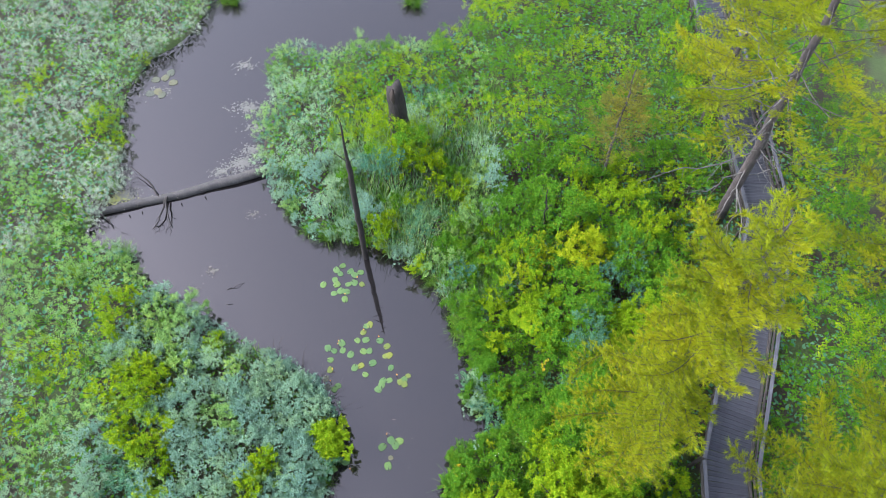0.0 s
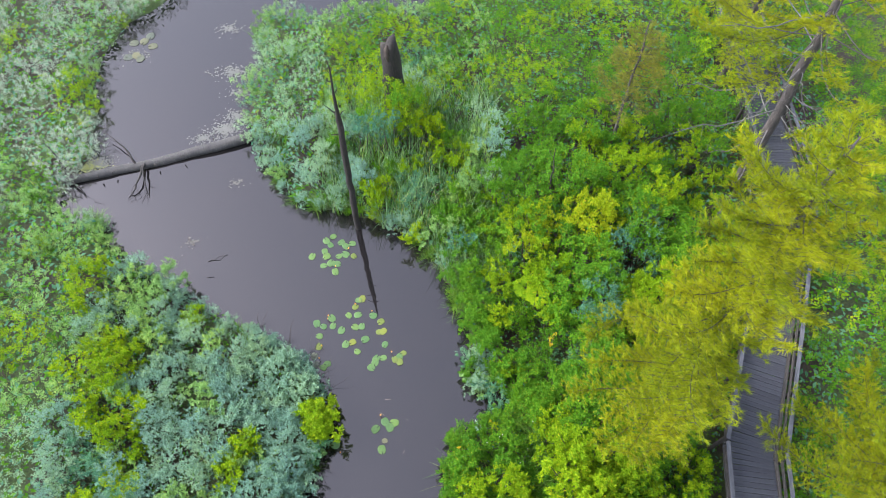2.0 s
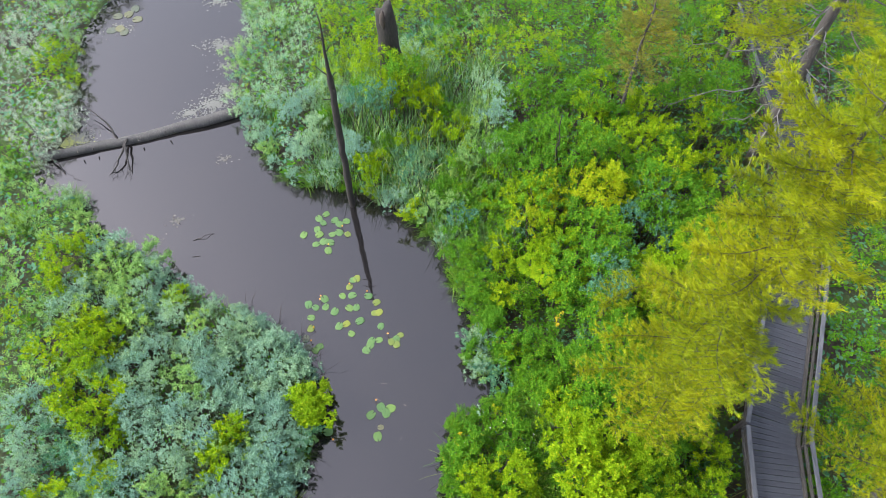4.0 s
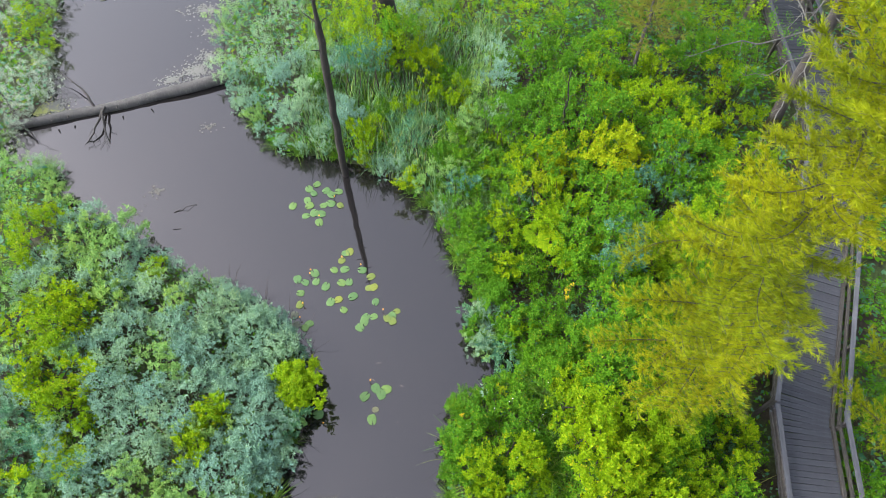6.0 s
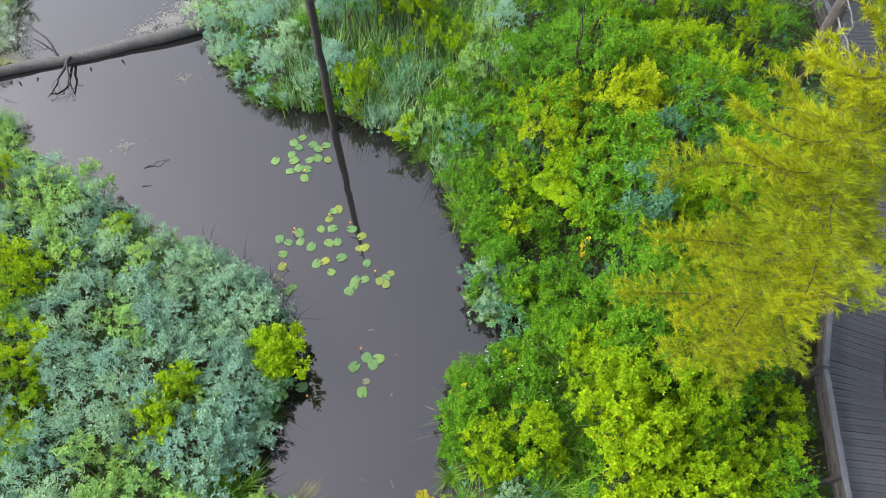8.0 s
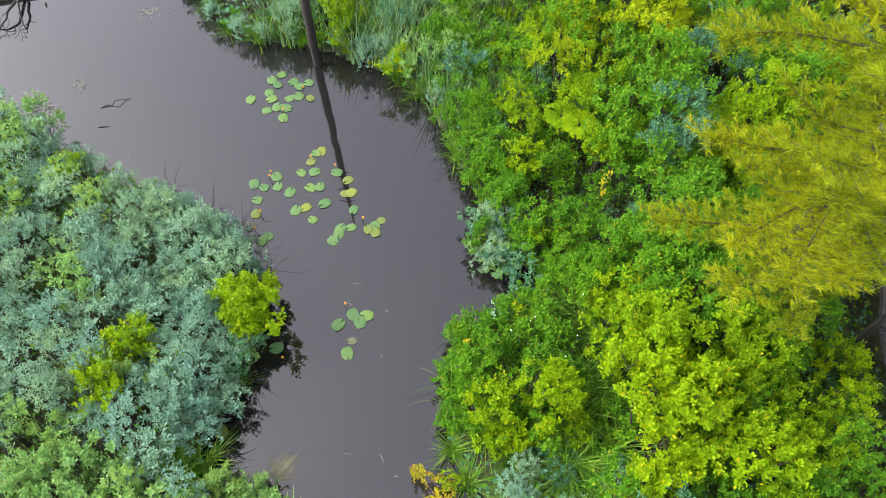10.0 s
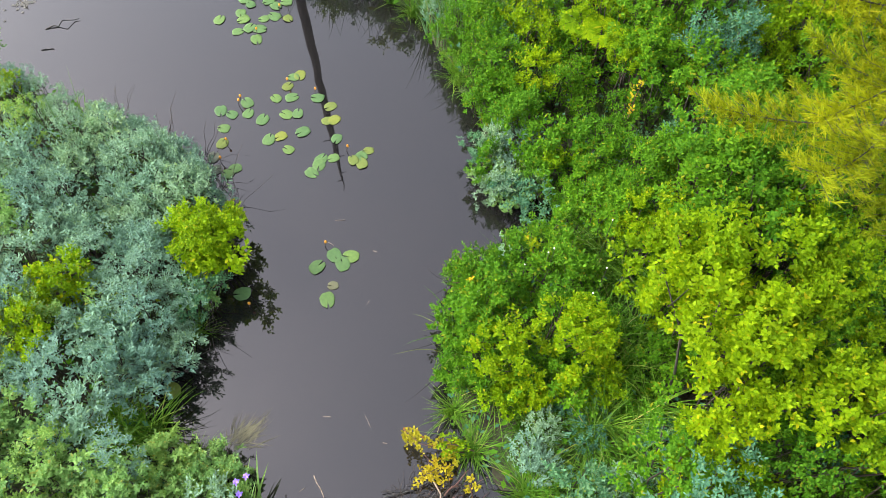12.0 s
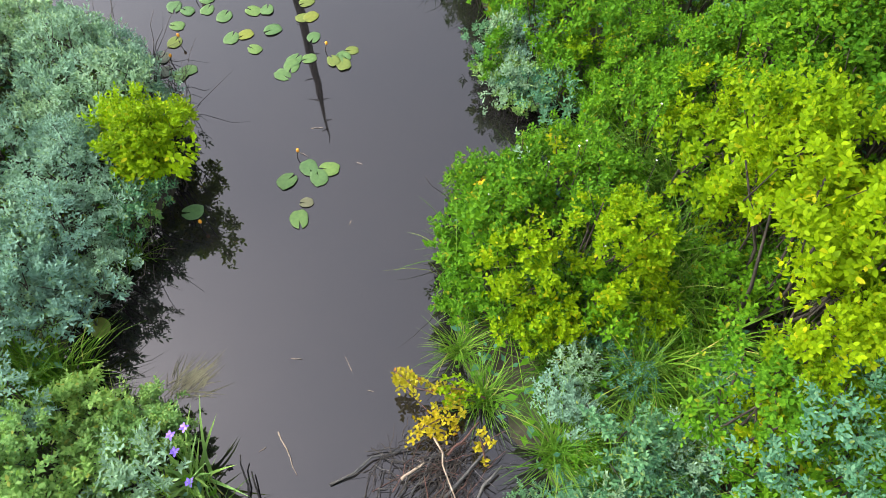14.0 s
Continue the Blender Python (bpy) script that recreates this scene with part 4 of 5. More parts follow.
def make_snag():
    base = np.array([-2.12, 15.12, -0.4])
    line = np.array([(-2.12, 15.12, -0.4), (-2.11, 15.08, 2), (-2.06, 15.02, 4), (-2.04, 15.05, 6.1), (-2.06, 15.08, 6.8), (-2.03, 15.12, 7.5), (-2.12, 15.2, 8.05)])
    zs = np.linspace(-0.4, 8.05, 24)
    pts = np.stack([np.interp(zs, line[:, 2], line[:, i]) for i in range(3)], 1) + rng.normal(0, 0.012, (24, 3)) * np.array([1, 1, 0])
    rad = np.interp(zs, [-0.4, 3, 6.05, 6.25, 7.4, 8.05], [0.11, 0.1, 0.085, 0.048, 0.03, 0.008])
    snag = thing("dead_snag", pose(*base), "slender dark dead tree standing at the water's edge", "dead tree")
    part("trunk", mesh_of("trunk", *rough_trunk(pts - base, rad, 10, 0.06), CHAR, True), snag)
    for z, a, ln in ((6.1, 2.6, 0.45), (6.05, 0.4, 0.25), (5.2, 3.3, 0.3), (4.4, 0.2, 0.22), (5.6, 5.2, 0.2), (3.5, 3.0, 0.15), (6.9, 0.5, 0.2), (7.3, 3.4, 0.18), (2.4, 2.8, 0.14)):
        p = np.array([np.interp(z, zs, pts[:, i]) for i in range(3)])
        q = p + np.array([math.cos(a) * ln, math.sin(a) * ln, ln * 0.35])
        part("stub", mesh_of("stub", *tube(wander(p, q, 0.06, 4) - base, [0.03, 0.02, 0.014, 0.006], 5), CHAR), snag)


def make_stump():
    base = np.array([-0.62, 19.85, 0])
    zs = np.linspace(-0.1, 4.15, 16)
    pts = np.stack([-0.62 - 0.05 * zs, 19.85 + 0.06 * zs, zs], 1)
    rad = np.interp(zs, [0, 1.5, 3.2, 3.9, 4.15], [0.5, 0.4, 0.33, 0.24, 0.06])
    stump = thing("dead_stump", pose(*base), "tall dark broken stump with a pale hollow near its top", "tree stump")
    v, f = rough_trunk(pts - base, rad, 16, 0.09)
    top = v[:, 2] > 3.2
    v[top, 2] += 0.35 * np.sin(v[top, 0] * 9 + 1) * (v[top, 2] - 3.2)
    part("trunk", mesh_of("trunk", v, f, CHAR, True), stump)
    hv, hf = tube([(-0.22, -0.12, 3.3), (-0.24, -0.02, 3.5), (-0.24, 0.02, 3.72), (-0.22, 0.1, 3.85)], [0.03, 0.11, 0.10, 0.03], 8)
    part("hollow", mesh_of("hollow", hv, hf, TWIG), stump, "pale brown exposed heartwood")


make_log()
make_snag()
make_stump()
pole = thing("dead_pole", pose(4.5, 15.2, 0), "thin bare dead sapling standing among the shrubs", "dead sapling")
part("trunk", mesh_of("trunk", *tube(wander((0, 0, -0.1), (-0.25, -0.1, 4.2), 0.012, 9), np.linspace(0.05, 0.012, 9), 6), CHAR), pole)
for z, a in ((2.4, 1.0), (2.9, 3.5), (3.3, 5.3), (3.7, 2.2)):
    p = np.array([-0.06 * z, -0.024 * z, z])
    part("twig", mesh_of("twig", *tube(wander(p, p + np.array([math.cos(a) * 0.4, math.sin(a) * 0.4, 0.2]), 0.06, 4), [0.011, 0.008, 0.006, 0.003], 4), TWIG), pole)


# ---- lily pads and other things on the water ----
def pad_mesh(mat, seed):
    """A broad oval leaf with a deep notch, slightly cupped and rippled at the rim, with its thickness."""
    r = np.random.default_rng(seed)
    n, rings = 26, 3
    a = np.linspace(0.17, 6.283 - 0.17, n)
    rim = 1 + 0.03 * np.sin(a * 3 + r.uniform(0, 6)) + 0.02 * np.sin(a * 7 + r.uniform(0, 6))
    lobe = 1 - 0.16 * np.exp(-((a - math.pi) / 0.5) ** 2)
    verts = [(0.2, 0, 0.004)]
    for k in range(1, rings + 1):
        s = k / rings
        for t, q, lb in zip(a, rim, lobe):
            x, y = math.cos(t) * q * lb + 0.0, math.sin(t) * q * 0.78
            px = 0.2 + (x - 0.2) * s
            verts.append((px, y * s, 0.004 + 0.018 * s ** 3 * (1 + math.sin(t * 3 + seed))))
    f = []
    for i in range(n - 1):
        f.append((0, 1 + i, 2 + i))
        for k in range(rings - 1):
            p, q = 1 + k * n + i, 1 + (k + 1) * n + i
            f += [(p, q, q + 1), (p, q + 1, p + 1)]
    verts, f = np.array(verts), np.array(f)
    under = verts - np.array([0, 0, 0.006])
    edge, m = [], len(verts)
    ring = list(range(1 + (rings - 1) * n, 1 + rings * n))
    for p, q in zip(ring[:-1], ring[1:]):
        edge += [(p, p + m, q + m), (p, q + m, q)]
    return mesh_of("pad", np.concatenate([verts, under]), np.concatenate([f, f[:, ::-1] + m, np.array(edge)]), mat, True)


green_pads = [pad_mesh(PAD, k) for k in range(5)]
yellow_pads = [pad_mesh(PAD_YELLOW, k + 9) for k in range(3)]


pale_pad = pad_mesh(PAD_PALE, 31)


def lily_pad(x, y, size=0.19, turn=None, yellow=False, mesh=None):
    me = mesh or (yellow_pads if yellow else green_pads)[int(rng.integers(0, 3 if yellow else 5))]
    ob = new("lily_pad", me)
    ob.matrix_world = Matrix.LocRotScale((x, y, 0.008 + rng.uniform(0, 0.01)), Euler((rng.normal(0, 0.02), rng.normal(0, 0.02), rng.uniform(0, 6.28) if turn is None else turn)), (size, size, size * 0.7))
    tagged(ob, "fading yellow lily pad floating on the water" if yellow else "round-lobed green lily pad floating on the water", "lily pad", "lily pads")


GREEN_PADS = [(-3.41, 11.51), (-3.18, 11.39), (-2.92, 11.67), (-2.88, 11.4), (-2.6, 11.23), (-3.3, 11.06), (-2.37, 11.75), (-2.08, 11.76), (-2.06, 12.29), (-1.94, 11.34), (-2.15, 11.33), (-1.57, 11.71), (-1.82, 10.89), (-2.45, 10.74), (-2.07, 10.48), (-1.19, 10.69), (-1.24, 10.24), (-1.5, 10.11), (-1.63, 9.93), (-0.73, 10.26), (-3.01, 10.11), (-3.13, 9.99), (-0.82, 10.19), (-1.47, 10.22)]
LONE_PADS = [(-1.48, 7.98), (-1.19, 8.19), (-0.91, 8.15), (-1.05, 8.01), (-1.29, 7.37), (-2.66, 7.56)]
YELLOW_PADS = [(-3.3, 10.7), (-2.17, 12.05), (-1.94, 12.34), (-1.32, 11.49), (-1.38, 11.13), (-1.24, 11.15), (-2.23, 10.81), (-0.88, 10.16), (-0.6, 10.37), (-0.73, 10.08)]
UPPER_PADS = [(-3.69, 14.01), (-3.22, 14.61), (-2.99, 14.78), (-2.69, 14.53), (-2.54, 14.37), (-2.31, 14.47), (-3.26, 14.2), (-3.18, 14.0), (-3.07, 14.44), (-2.76, 13.99), (-2.54, 14.05), (-2.26, 13.97), (-3.28, 13.64), (-3.04, 13.73), (-2.83, 13.69), (-2.87, 13.39)]
for x, y in GREEN_PADS:
    lily_pad(x, y, rng.uniform(0.12, 0.155))
for x, y in LONE_PADS:
    lily_pad(x, y, 0.155)
for x, y in YELLOW_PADS:
    lily_pad(x, y, rng.uniform(0.11, 0.145), yellow=True)
for x, y in UPPER_PADS:
    lily_pad(x, y, rng.uniform(0.125, 0.16), yellow=rng.random() < 0.3)
for x, y in [(-3.43, 10.38), (-3.37, 10.09)]:
    lily_pad(x, y, 0.14, mesh=pale_pad)
lily_pad(-1.2, 7.62, 0.1, mesh=pale_pad)
lily_pad(-3.57, 5.99, 0.15, yellow=True)
for x, y in ((-11.6, 24.5), (-11.2, 24.6), (-11.0, 24.9), (-11.4, 23.8), (-11.2, 23.6), (-11.7, 23.7), (-10.8, 24.3)):
    lily_pad(x, y, 0.22, yellow=True, mesh=pale_pad)


def bud(x, y, h=0.14, lean=(0.05, -0.03)):
    b = thing("lily_bud", pose(x, y, 0), "small yellow water lily bud on a short stalk", "lily bud", "lily buds")
    part("stalk", mesh_of("stalk", *tube([(0, 0, -0.1), (lean[0] * 0.5, lean[1] * 0.5, h * 0.5), (lean[0], lean[1], h)], [0.008, 0.007, 0.006], 5), TWIG), b)
    rr = np.array([0.008, 0.019, 0.024, 0.02, 0.009])
    part("bloom", mesh_of("bloom", *tube([(lean[0], lean[1], h + z) for z in (0, 0.015, 0.035, 0.055, 0.065)], rr, 8), YELLOW_BLOOM, True), b)


for x, y in [(-3.07, 11.74), (-3.09, 11.63), (-2.2, 12.12), (-1.65, 11.84), (-1.02, 10.4), (-3.3, 10.28), (-3.24, 10.7), (-1.37, 8.39), (-2.55, 7.33), (-2.9, 13.56), (-2.47, 14.23)]:
    bud(x, y)


def scum_patch(x, y, r, count, mat, label):
    """Floating flecks gathered in a patch."""
    count *= 3
    a, d = rng.uniform(0, 6.283, count), np.abs(rng.normal(0, 0.4, count)) * r
    base = np.stack([x + np.cos(a) * d * 1.4, y + np.sin(a) * d * 0.8, rng.uniform(0.004, 0.012, count)], 1)
    w = rng.uniform(0, 6.283, count)
    v, one = blades(base, np.stack([np.cos(w), np.sin(w), 0 * w], 1), np.tile([0.0, 0, 1], (count, 1)), rng.uniform(0.03, 0.12, count), rng.uniform(0.02, 0.08, count), True, 0.02)
    ob = new("floating_scum", mesh_of("scum", v, faces_for(count, 6, one), mat))
    tagged(ob, label, "pond scum", kind="stuff")


for x, y, r, c in ((-7.35, 22.7, 0.8, 120), (-7.3, 19.75, 0.7, 160), (-8.1, 19.35, 0.5, 70), (-6.9, 20.4, 0.6, 90), (-11.9, 18.35, 0.8, 160), (-11.4, 23.8, 0.7, 60), (-7.7, 25.2, 0.6, 60), (-6.9, 21.6, 0.6, 80)):
    scum_patch(x, y, r, c, FOAM, "pale dead plant flecks floating by the bank")
scum_patch(-12.2, 18.2, 0.6, 120, MOSS, "yellow moss and flecks beside the fallen log")
for x, y in ((-6.6, 17.2), (-7.9, 14.75), (-8.5, 14.0)):
    scum_patch(x, y, 0.35, 16, SILT, "thin pale flecks floating on open water")


def stick(a, b, r, mat, label, name="stick", group="loose sticks", bend=0.03):
    a, b = np.array(a, float), np.array(b, float)
    ob = new(name, mesh_of("stick", *tube(wander(a, b, bend, 6) - a, np.linspace(r, r * 0.55, 6), 6), mat))
    ob.matrix_world = pose(*a)
    return tagged(ob, label, "stick", group)


stick((-7.25, 13.95, 0.0), (-6.6, 14.2, 0.03), 0.014, CHAR, "dark waterlogged stick floating on the water", bend=0.08)
stick((-7.2, 13.35, 0.0), (-6.95, 13.37, 0.02), 0.013, CHAR, "dark waterlogged stick floating on the water")
stick((-8.05, 14.95, 0.0), (-7.75, 14.6, 0.02), 0.012, TWIG, "thin stick floating on the water")
stick((-1.42, 4.62, 0.01), (-1.2, 4.15, 0.01), 0.008, BLEACHED, "thin pale stick floating on the water")
stick((-1.68, 3.85, 0.0), (-1.76, 4.35, 0.2), 0.013, CHAR, "black rotten stick leaning out of the water", bend=0.03)
stick((-1.5, 3.75, 0.0), (-1.66, 4.2, 0.08), 0.013, CHAR, "black rotten stick leaning out of the water", bend=0.03)
for k in range(9):
    x, y, a = rng.uniform(-1.6, 0.1), rng.uniform(4.2, 9), rng.uniform(0, 6.28)
    ln = rng.uniform(0.05, 0.2)
    stick((x, y, 0.006), (x + math.cos(a) * ln, y + math.sin(a) * ln, 0.006), 0.004, BLEACHED, "tiny pale straw floating on the water", "straw", "floating straws")


def stick_pile():
    """A heap of sticks and twigs at the eastern shore."""
    for k in range(190):
        x, y, a = rng.normal(0.27, 0.27), rng.normal(4.02, 0.22), rng.normal(0.7, 0.85)
        ln, z = rng.uniform(0.2, 0.75), rng.uniform(-0.02, 0.16) * math.exp(-((x - 0.3) ** 2 + (y - 4.0) ** 2))
        dx, dy = math.cos(a) * ln / 2, math.sin(a) * ln / 2
        mat = (CHAR, CHAR, CHAR, TWIG, TWIG, REDSTICK, DEAD)[int(rng.integers(0, 7))]
        stick((x - dx, y - dy, z), (x + dx, y + dy, max(0.02, z + rng.uniform(-0.05, 0.12))), rng.uniform(0.002, 0.007), mat, "dark twig in a heap of sticks at the shore", "stick", "heap of sticks", 0.05)
    for a, b, r, m, lb in (((-0.85, 4.02, 0.03), (0.35, 4.5, 0.14), 0.014, DEAD, "long grey stick lying on the heap"), ((0.22, 4.55, 0.2), (0.45, 3.75, 0.18), 0.013, BLEACHED, "pale peeled stick lying on the heap"),
                        ((0.3, 3.75, 0.1), (0.85, 4.25, 0.2), 0.022, DEAD, "thick grey stick lying on the heap"), ((0.5, 3.6, 0.1), (0.95, 4.05, 0.22), 0.022, DEAD, "thick grey stick lying on the heap"),
                        ((-0.1, 4.0, 0.14), (0.15, 4.15, 0.17), 0.018, BLEACHED, "short split pale stick on the heap"), ((0.4, 4.2, 0.2), (0.75, 4.5, 0.3), 0.014, REDSTICK, "red twig on the heap"), ((0.5, 4.3, 0.2), (0.6, 4.32, 0.2), 0.018, REDSTICK, "short reddish stick on the heap")):
        stick(a, b, r, m, lb, "stick", "heap of sticks")


stick_pile()


def leafy_branch(pts, mat, label, shoots=26, length=0.07):
    pts = np.array(pts, float)
    b = thing("leafy_branch", pose(*pts[0]), label, "leafy branch")
    s = rng.uniform(0.15, 1, shoots)
    mid = np.stack([np.interp(s, np.linspace(0, 1, len(pts)), pts[:, i]) for i in range(3)], 1) + rng.normal(0, 0.07, (shoots, 3))
    v, one = shoot_leaves(mid, unit(np.array([0, 0, 1.0]) + rng.normal(0, 0.35, (shoots, 3))), 6, length, length * 0.62, 1.25, True)
    part("leaves", mesh_of("leaves", v - pts[0], faces_for(len(v), 6, one), mat), b)
    part("stem", mesh_of("stem", *tube(pts - pts[0], np.linspace(0.012, 0.004, len(pts)), 5), REDSTICK), b)


leafy_branch([(0.75, 4.75, 0.2), (0.45, 4.75, 0.45), (0.1, 4.85, 0.5), (-0.1, 5.05, 0.48)], GOLD, "golden yellow leafy branch leaning over the sticks", 56, 0.062)
leafy_branch([(0.6, 4.6, 0.2), (0.35, 4.55, 0.35), (0.1, 4.45, 0.3)], GOLD, "golden yellow leafy branch low over the sticks", 46, 0.056)
leafy_branch([(0.85, 4.75, 0.3), (0.6, 4.8, 0.5), (0.35, 4.82, 0.52)], LIME, "yellow-green leafy branch leaning over the water", 36, 0.055)
leafy_branch([(0.8, 4.1, 0.1), (0.75, 4.25, 0.4), (0.72, 4.3, 0.5)], GOLD, "golden leafy sprig beside the sticks", 9, 0.065)


def small_bloom(x, y, z, mat, label, size=1.0):
    f = thing("wild_flower", pose(x, y, z), label, "flower", "wild flowers")
    a = np.arange(5) / 5 * 6.283
    v, one = blades(np.zeros((5, 3)), unit(np.stack([np.cos(a), np.sin(a), 0 * a + 0.35], 1)), np.tile([0.0, 0, 1], (5, 1)), np.full(5, 0.026 * size), np.full(5, 0.022 * size), True)
    part("petal_ring", mesh_of("petal_ring", v, faces_for(5, 6, one), mat), f)
    part("stalk", mesh_of("stalk", *tube([(0, 0, -z + 0.05), (0.01, 0, 0)], [0.006, 0.004], 5), TWIG), f)


small_bloom(1.05, 6.81, 1.15, WHITE_BLOOM, "single white flower above the shoreside shrubs")
for x, y in [(2.1, 7.26), (2.19, 7.31), (2.59, 6.5), (3.04, 7.58), (2.83, 6.84), (2.14, 5.93), (1.75, 7.14)]:
    small_bloom(x, y, 1.1 + 0.3 * max(0.0, x - 1.2), WHITE_BLOOM, "small white flower above the shoreside shrubs", 0.55)
for tip in ((0.8, 7.65), (1.05, 7.67), (0.7, 7.15), (0.6, 7.0)):
    leafy_branch([(1.25, 7.2, 0.3), ((tip[0] + 1.25) / 2, (tip[1] + 7.2) / 2, 0.7), (*tip, 0.8)], GREEN, "thin green leafy sprig reaching over the water", 16, 0.055)
leafy_branch([(1.55, 7.6, 0.2), (1.56, 7.7, 0.6), (1.57, 7.74, 0.95)], SILVER, "pale silvery sprig at the shore", 18, 0.05)
leafy_branch([(2.05, 7.6, 0.3), (2.02, 7.75, 0.7), (1.98, 7.82, 0.9)], YELLOW_LEAF, "yellowing broad-leaved sprig above the water", 12, 0.08)
leafy_branch([(0.95, 7.0, 0.4), (0.93, 7.03, 0.8), (0.92, 7.05, 1.0)], GOLD, "orange-gold leafy sprig among the shrubs", 4, 0.06)
leafy_branch([(3.9, 10.0, 0.9), (3.92, 10.03, 1.5), (3.94, 10.04, 1.85)], GOLD, "golden leafy sprig above the shrubs", 6, 0.08)


def iris(x, y):
    p = thing("iris_plant", pose(x, y, 0.05), "blue flag iris with long blades and violet flowers", "iris")
    v, one = grass_arrays(40, 0.95, 0.34, 0.05, 0.5)
    for blade in v:
        part("blade", mesh_of("blade", blade[None], faces_for(1, v.shape[1], one), FRESH), p)
    for dx, dy, z in ((-0.08, 0.3, 0.78), (0.05, 0.36, 0.8), (-0.05, 0.16, 0.7), (0.1, -0.12, 0.62)):
        st = part("stalk", mesh_of("stalk", *tube([(dx * 0.3, dy * 0.3, 0), (dx * 0.8, dy * 0.8, z * 0.6), (dx, dy, z)], [0.008, 0.007, 0.006], 5), SEDGE), p)
        a = np.arange(6) / 6 * 6.283 + rng.uniform(0, 1)
        way = unit(np.stack([np.cos(a), np.sin(a), np.where(np.arange(6) % 2, 0.7, -0.05)], 1))
        fv, fo = blades(np.tile([dx, dy, z], (6, 1)), way, np.tile([0.0, 0, 1], (6, 1)), np.full(6, 0.055), np.full(6, 0.034), True)
        part("flower", mesh_of("flower", fv, faces_for(6, 6, fo), VIOLET), st, "violet iris flower")


iris(-2.2, 4.12)


def drowned_grass(x, y, n, length):
    """Pale straw grass trailing at the water's surface."""
    a = rng.normal(0.85, 0.4, n)
    base = np.stack([x + rng.normal(0, 0.09, n), y + rng.normal(0, 0.07, n), rng.uniform(0.003, 0.012, n)], 1)
    v, one = blades(base, np.stack([np.cos(a), np.sin(a), 0 * a], 1), np.tile([0.0, 0, 1], (n, 1)), length * rng.uniform(0.4, 1.1, n), np.full(n, 0.012))
    v[..., 2] = np.clip(v[..., 2], 0.003, 0.03)
    ob = new("drowned_grass", mesh_of("drowned_grass", v, faces_for(n, 4, one), STRAW))
    tagged(ob, "pale straw-coloured grass trailing at the water surface", "drowned grass")


drowned_grass(-2.55, 5.15, 90, 0.5)

islets = ((-8.7, 29.3, 0.7), (0.0, 28.9, 0.6))
for x, y, s in islets:
    for _ in range(5):
        place_tuft(sedges[0], x + rng.normal(0, s * 0.35), y + rng.normal(0, s * 0.25), "tussock of grass standing in the shallow water", 0.9, "tussock", 0.0)

# bare twigs at the shores
for x, y in ((-3.6, 10.4), (-3.2, 9.7), (-2.9, 9.2), (-4.3, 10.8), (-5.3, 11.4), (-3.1, 6.9), (-3.4, 6.3), (0.7, 7.5), (0.55, 6.6)):
    tw = thing("bare_twigs", pose(x, y, -0.05), "leafless brown twigs at the edge of the water", "twigs", "bare twigs")
    for _ in range(9):
        d = np.array([rng.normal(0.15, 0.25), rng.normal(0.1, 0.25), rng.uniform(0.35, 0.8)])
        part("twig", mesh_of("twig", *tube(wander((0, 0, 0), d, 0.06, 4), [0.007, 0.005, 0.004, 0.002], 4), TWIG), tw)


# ---- boardwalk ----
def box(length, width, height, bevel=0.006):
    bm = bmesh.new()
    bmesh.ops.create_cube(bm, size=1)
    bmesh.ops.scale(bm, vec=(length, width, height), verts=bm.verts)
    bmesh.ops.bevel(bm, geom=bm.edges[:], offset=bevel, segments=1, affect="EDGES")
    return bm


def box_mesh(name, length, width, height, mat, bevel=0.006):
    bm = box(length, width, height, bevel)
    me = bpy.data.meshes.new(name)
    bm.to_mesh(me)
    bm.free()
    me.materials.append(mat)
    return me


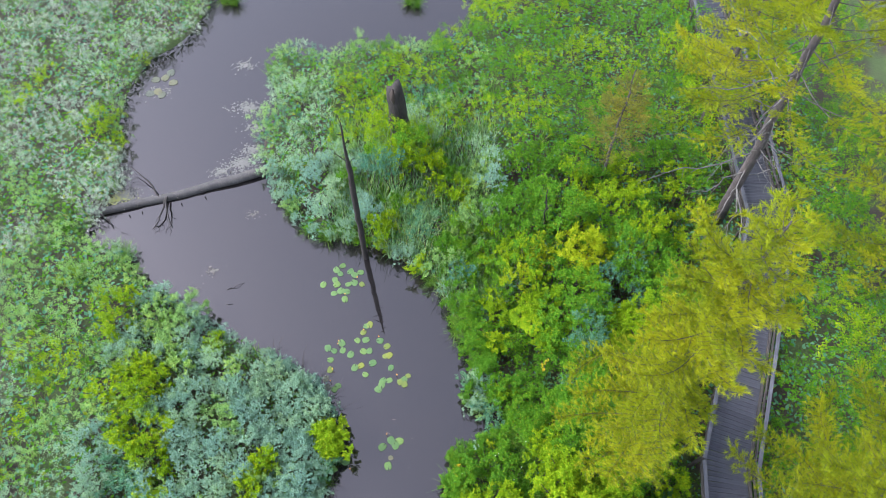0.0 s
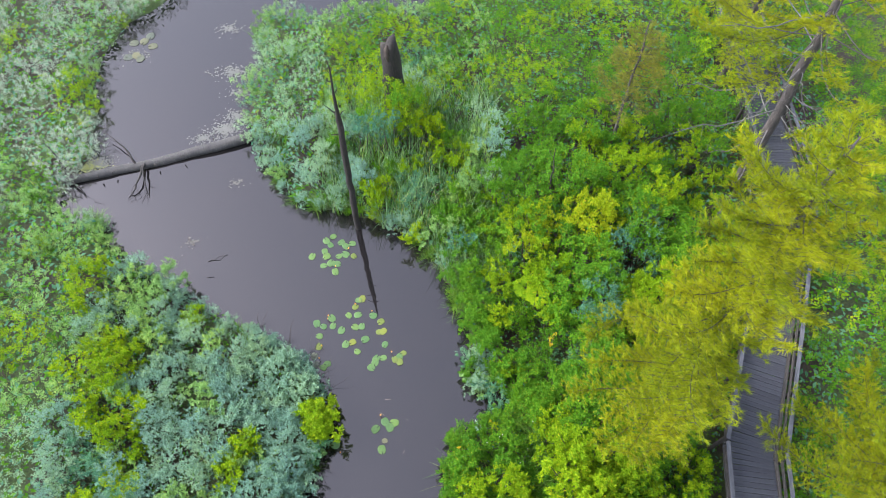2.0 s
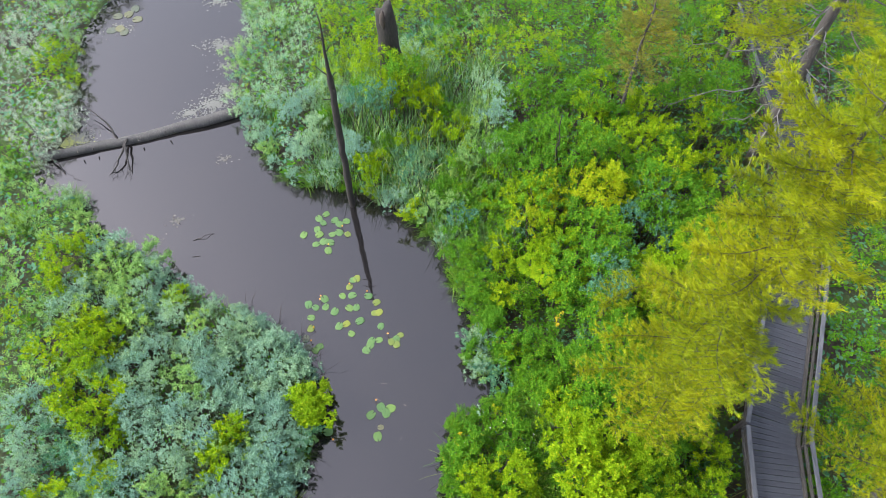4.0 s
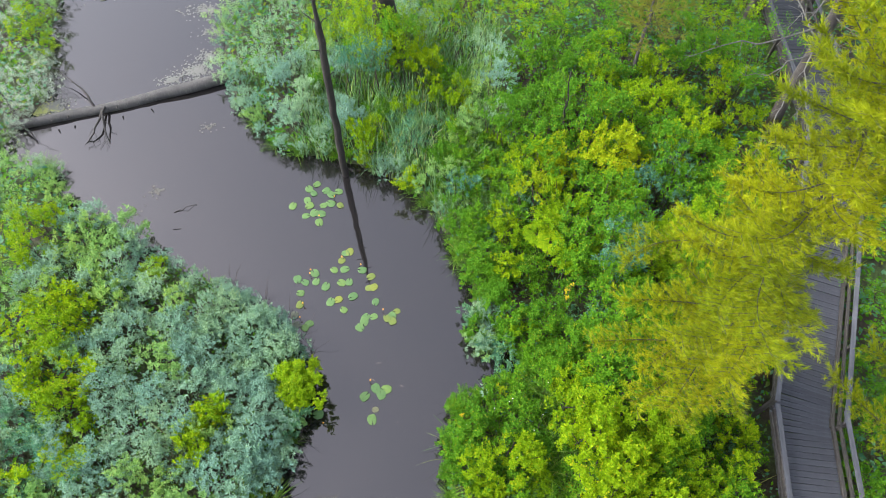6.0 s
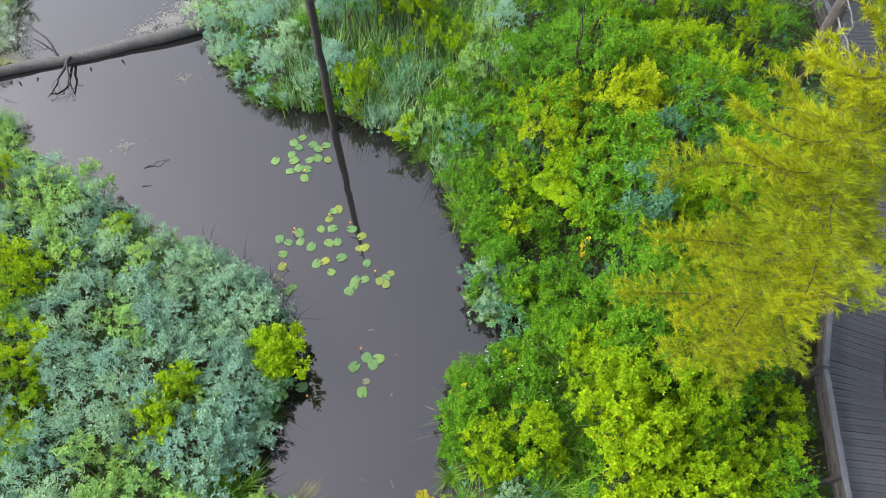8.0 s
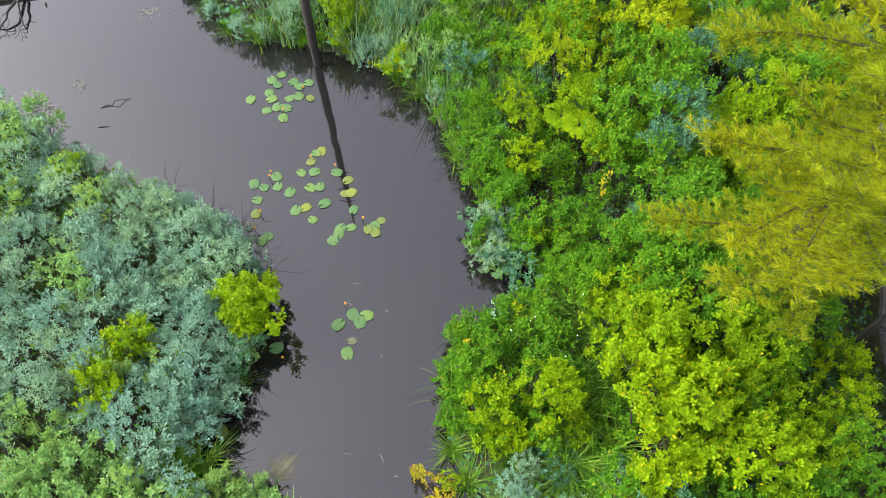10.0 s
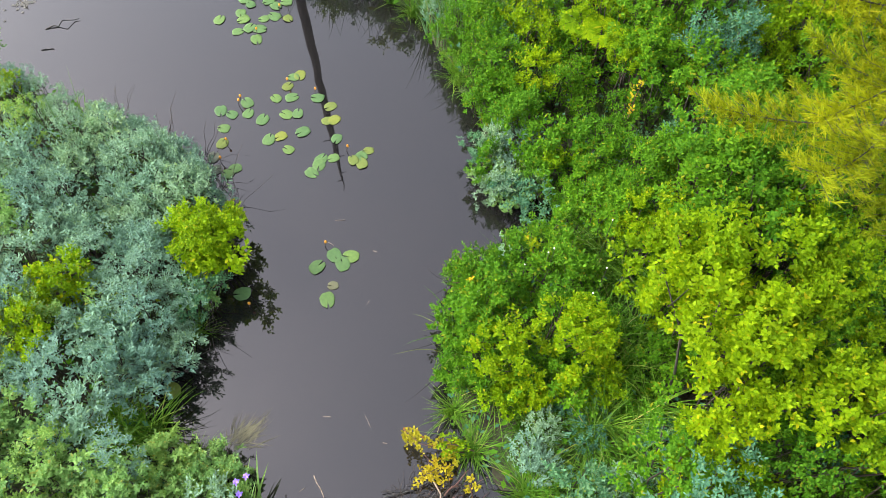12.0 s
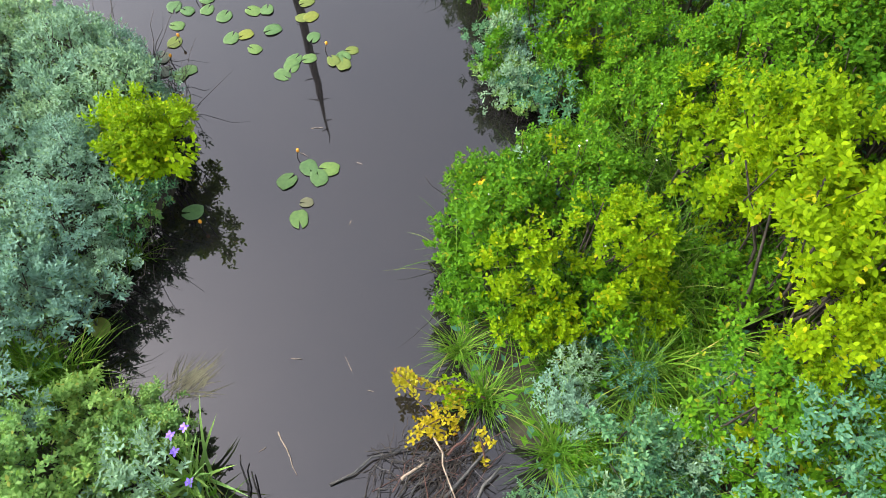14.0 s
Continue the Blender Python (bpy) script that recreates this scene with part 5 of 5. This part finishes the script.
def build_boardwalk():
    walk_way = thing("boardwalk", pose(0, 0, 0), "weathered grey plank boardwalk with low timber rails", "boardwalk", kind="structure")
    plank = box_mesh("plank", HALF * 2, 0.138, 0.038, PLANK)
    post = box_mesh("post", 0.09, 0.09, CAP_Z + 0.25, POST)
    run = np.concatenate([[0], np.cumsum(np.linalg.norm(np.diff(DECK_LINE, axis=0), axis=1))])
    at = lambda s: np.array([np.interp(s, run, DECK_LINE[:, 0]), np.interp(s, run, DECK_LINE[:, 1])])
    for i, s in enumerate(np.arange(0.1, run[-1] - 0.1, 0.146)):
        p, d = at(s), at(min(s + 0.55, run[-1])) - at(max(s - 0.55, 0))
        ob = part("plank", plank, walk_way)
        ob.matrix_basis = Matrix.Translation((p[0] + rng.normal(0, 0.008), p[1], DECK_Z - 0.019 + 0.002 * (i % 2) + rng.normal(0, 0.0008))) @ pose(0, 0, 0, 0, 0, math.degrees(math.atan2(d[1], d[0])) + 90 + rng.normal(0, 0.25))
    for k, (a, b) in enumerate(zip(DECK_LINE[:-1], DECK_LINE[1:])):
        d = b - a
        ln = float(np.hypot(*d))
        turn = math.atan2(d[1], d[0])
        out = np.array([-d[1], d[0]]) / ln
        for sg in (-1, 1):
            side = out * sg
            for nm, off, z, w, h, mat in (("cap_rail", HALF + 0.07, CAP_Z - 0.02, 0.115, 0.04, RAIL), ("mid_rail", HALF + 0.03, DECK_Z + 0.33, 0.04, 0.13, POST), ("kick_rail", HALF - 0.02, DECK_Z + 0.085, 0.085, 0.085, POST), ("beam", HALF - 0.15, DECK_Z - 0.13, 0.06, 0.18, POST)):
                grow = 0.12 if nm == "cap_rail" else 0.05
                ob = part(nm, box_mesh(nm, ln + grow, w, h, mat), walk_way)
                c = (a + b) / 2 + side * off
                ob.matrix_basis = Matrix.Translation((c[0], c[1], z + 0.004 * (k % 2))) @ pose(0, 0, 0, 0, 0, math.degrees(turn))
            count = max(1, int(round(ln / 1.9)))
            for i in range(count):
                p = a + d * (i / count) + side * (HALF + 0.1)
                ob = part("post", post, walk_way)
                ob.matrix_basis = Matrix.Translation((p[0], p[1], (CAP_Z - 0.3) / 2)) @ pose(0, 0, 0, 0, 0, math.degrees(turn))


build_boardwalk()
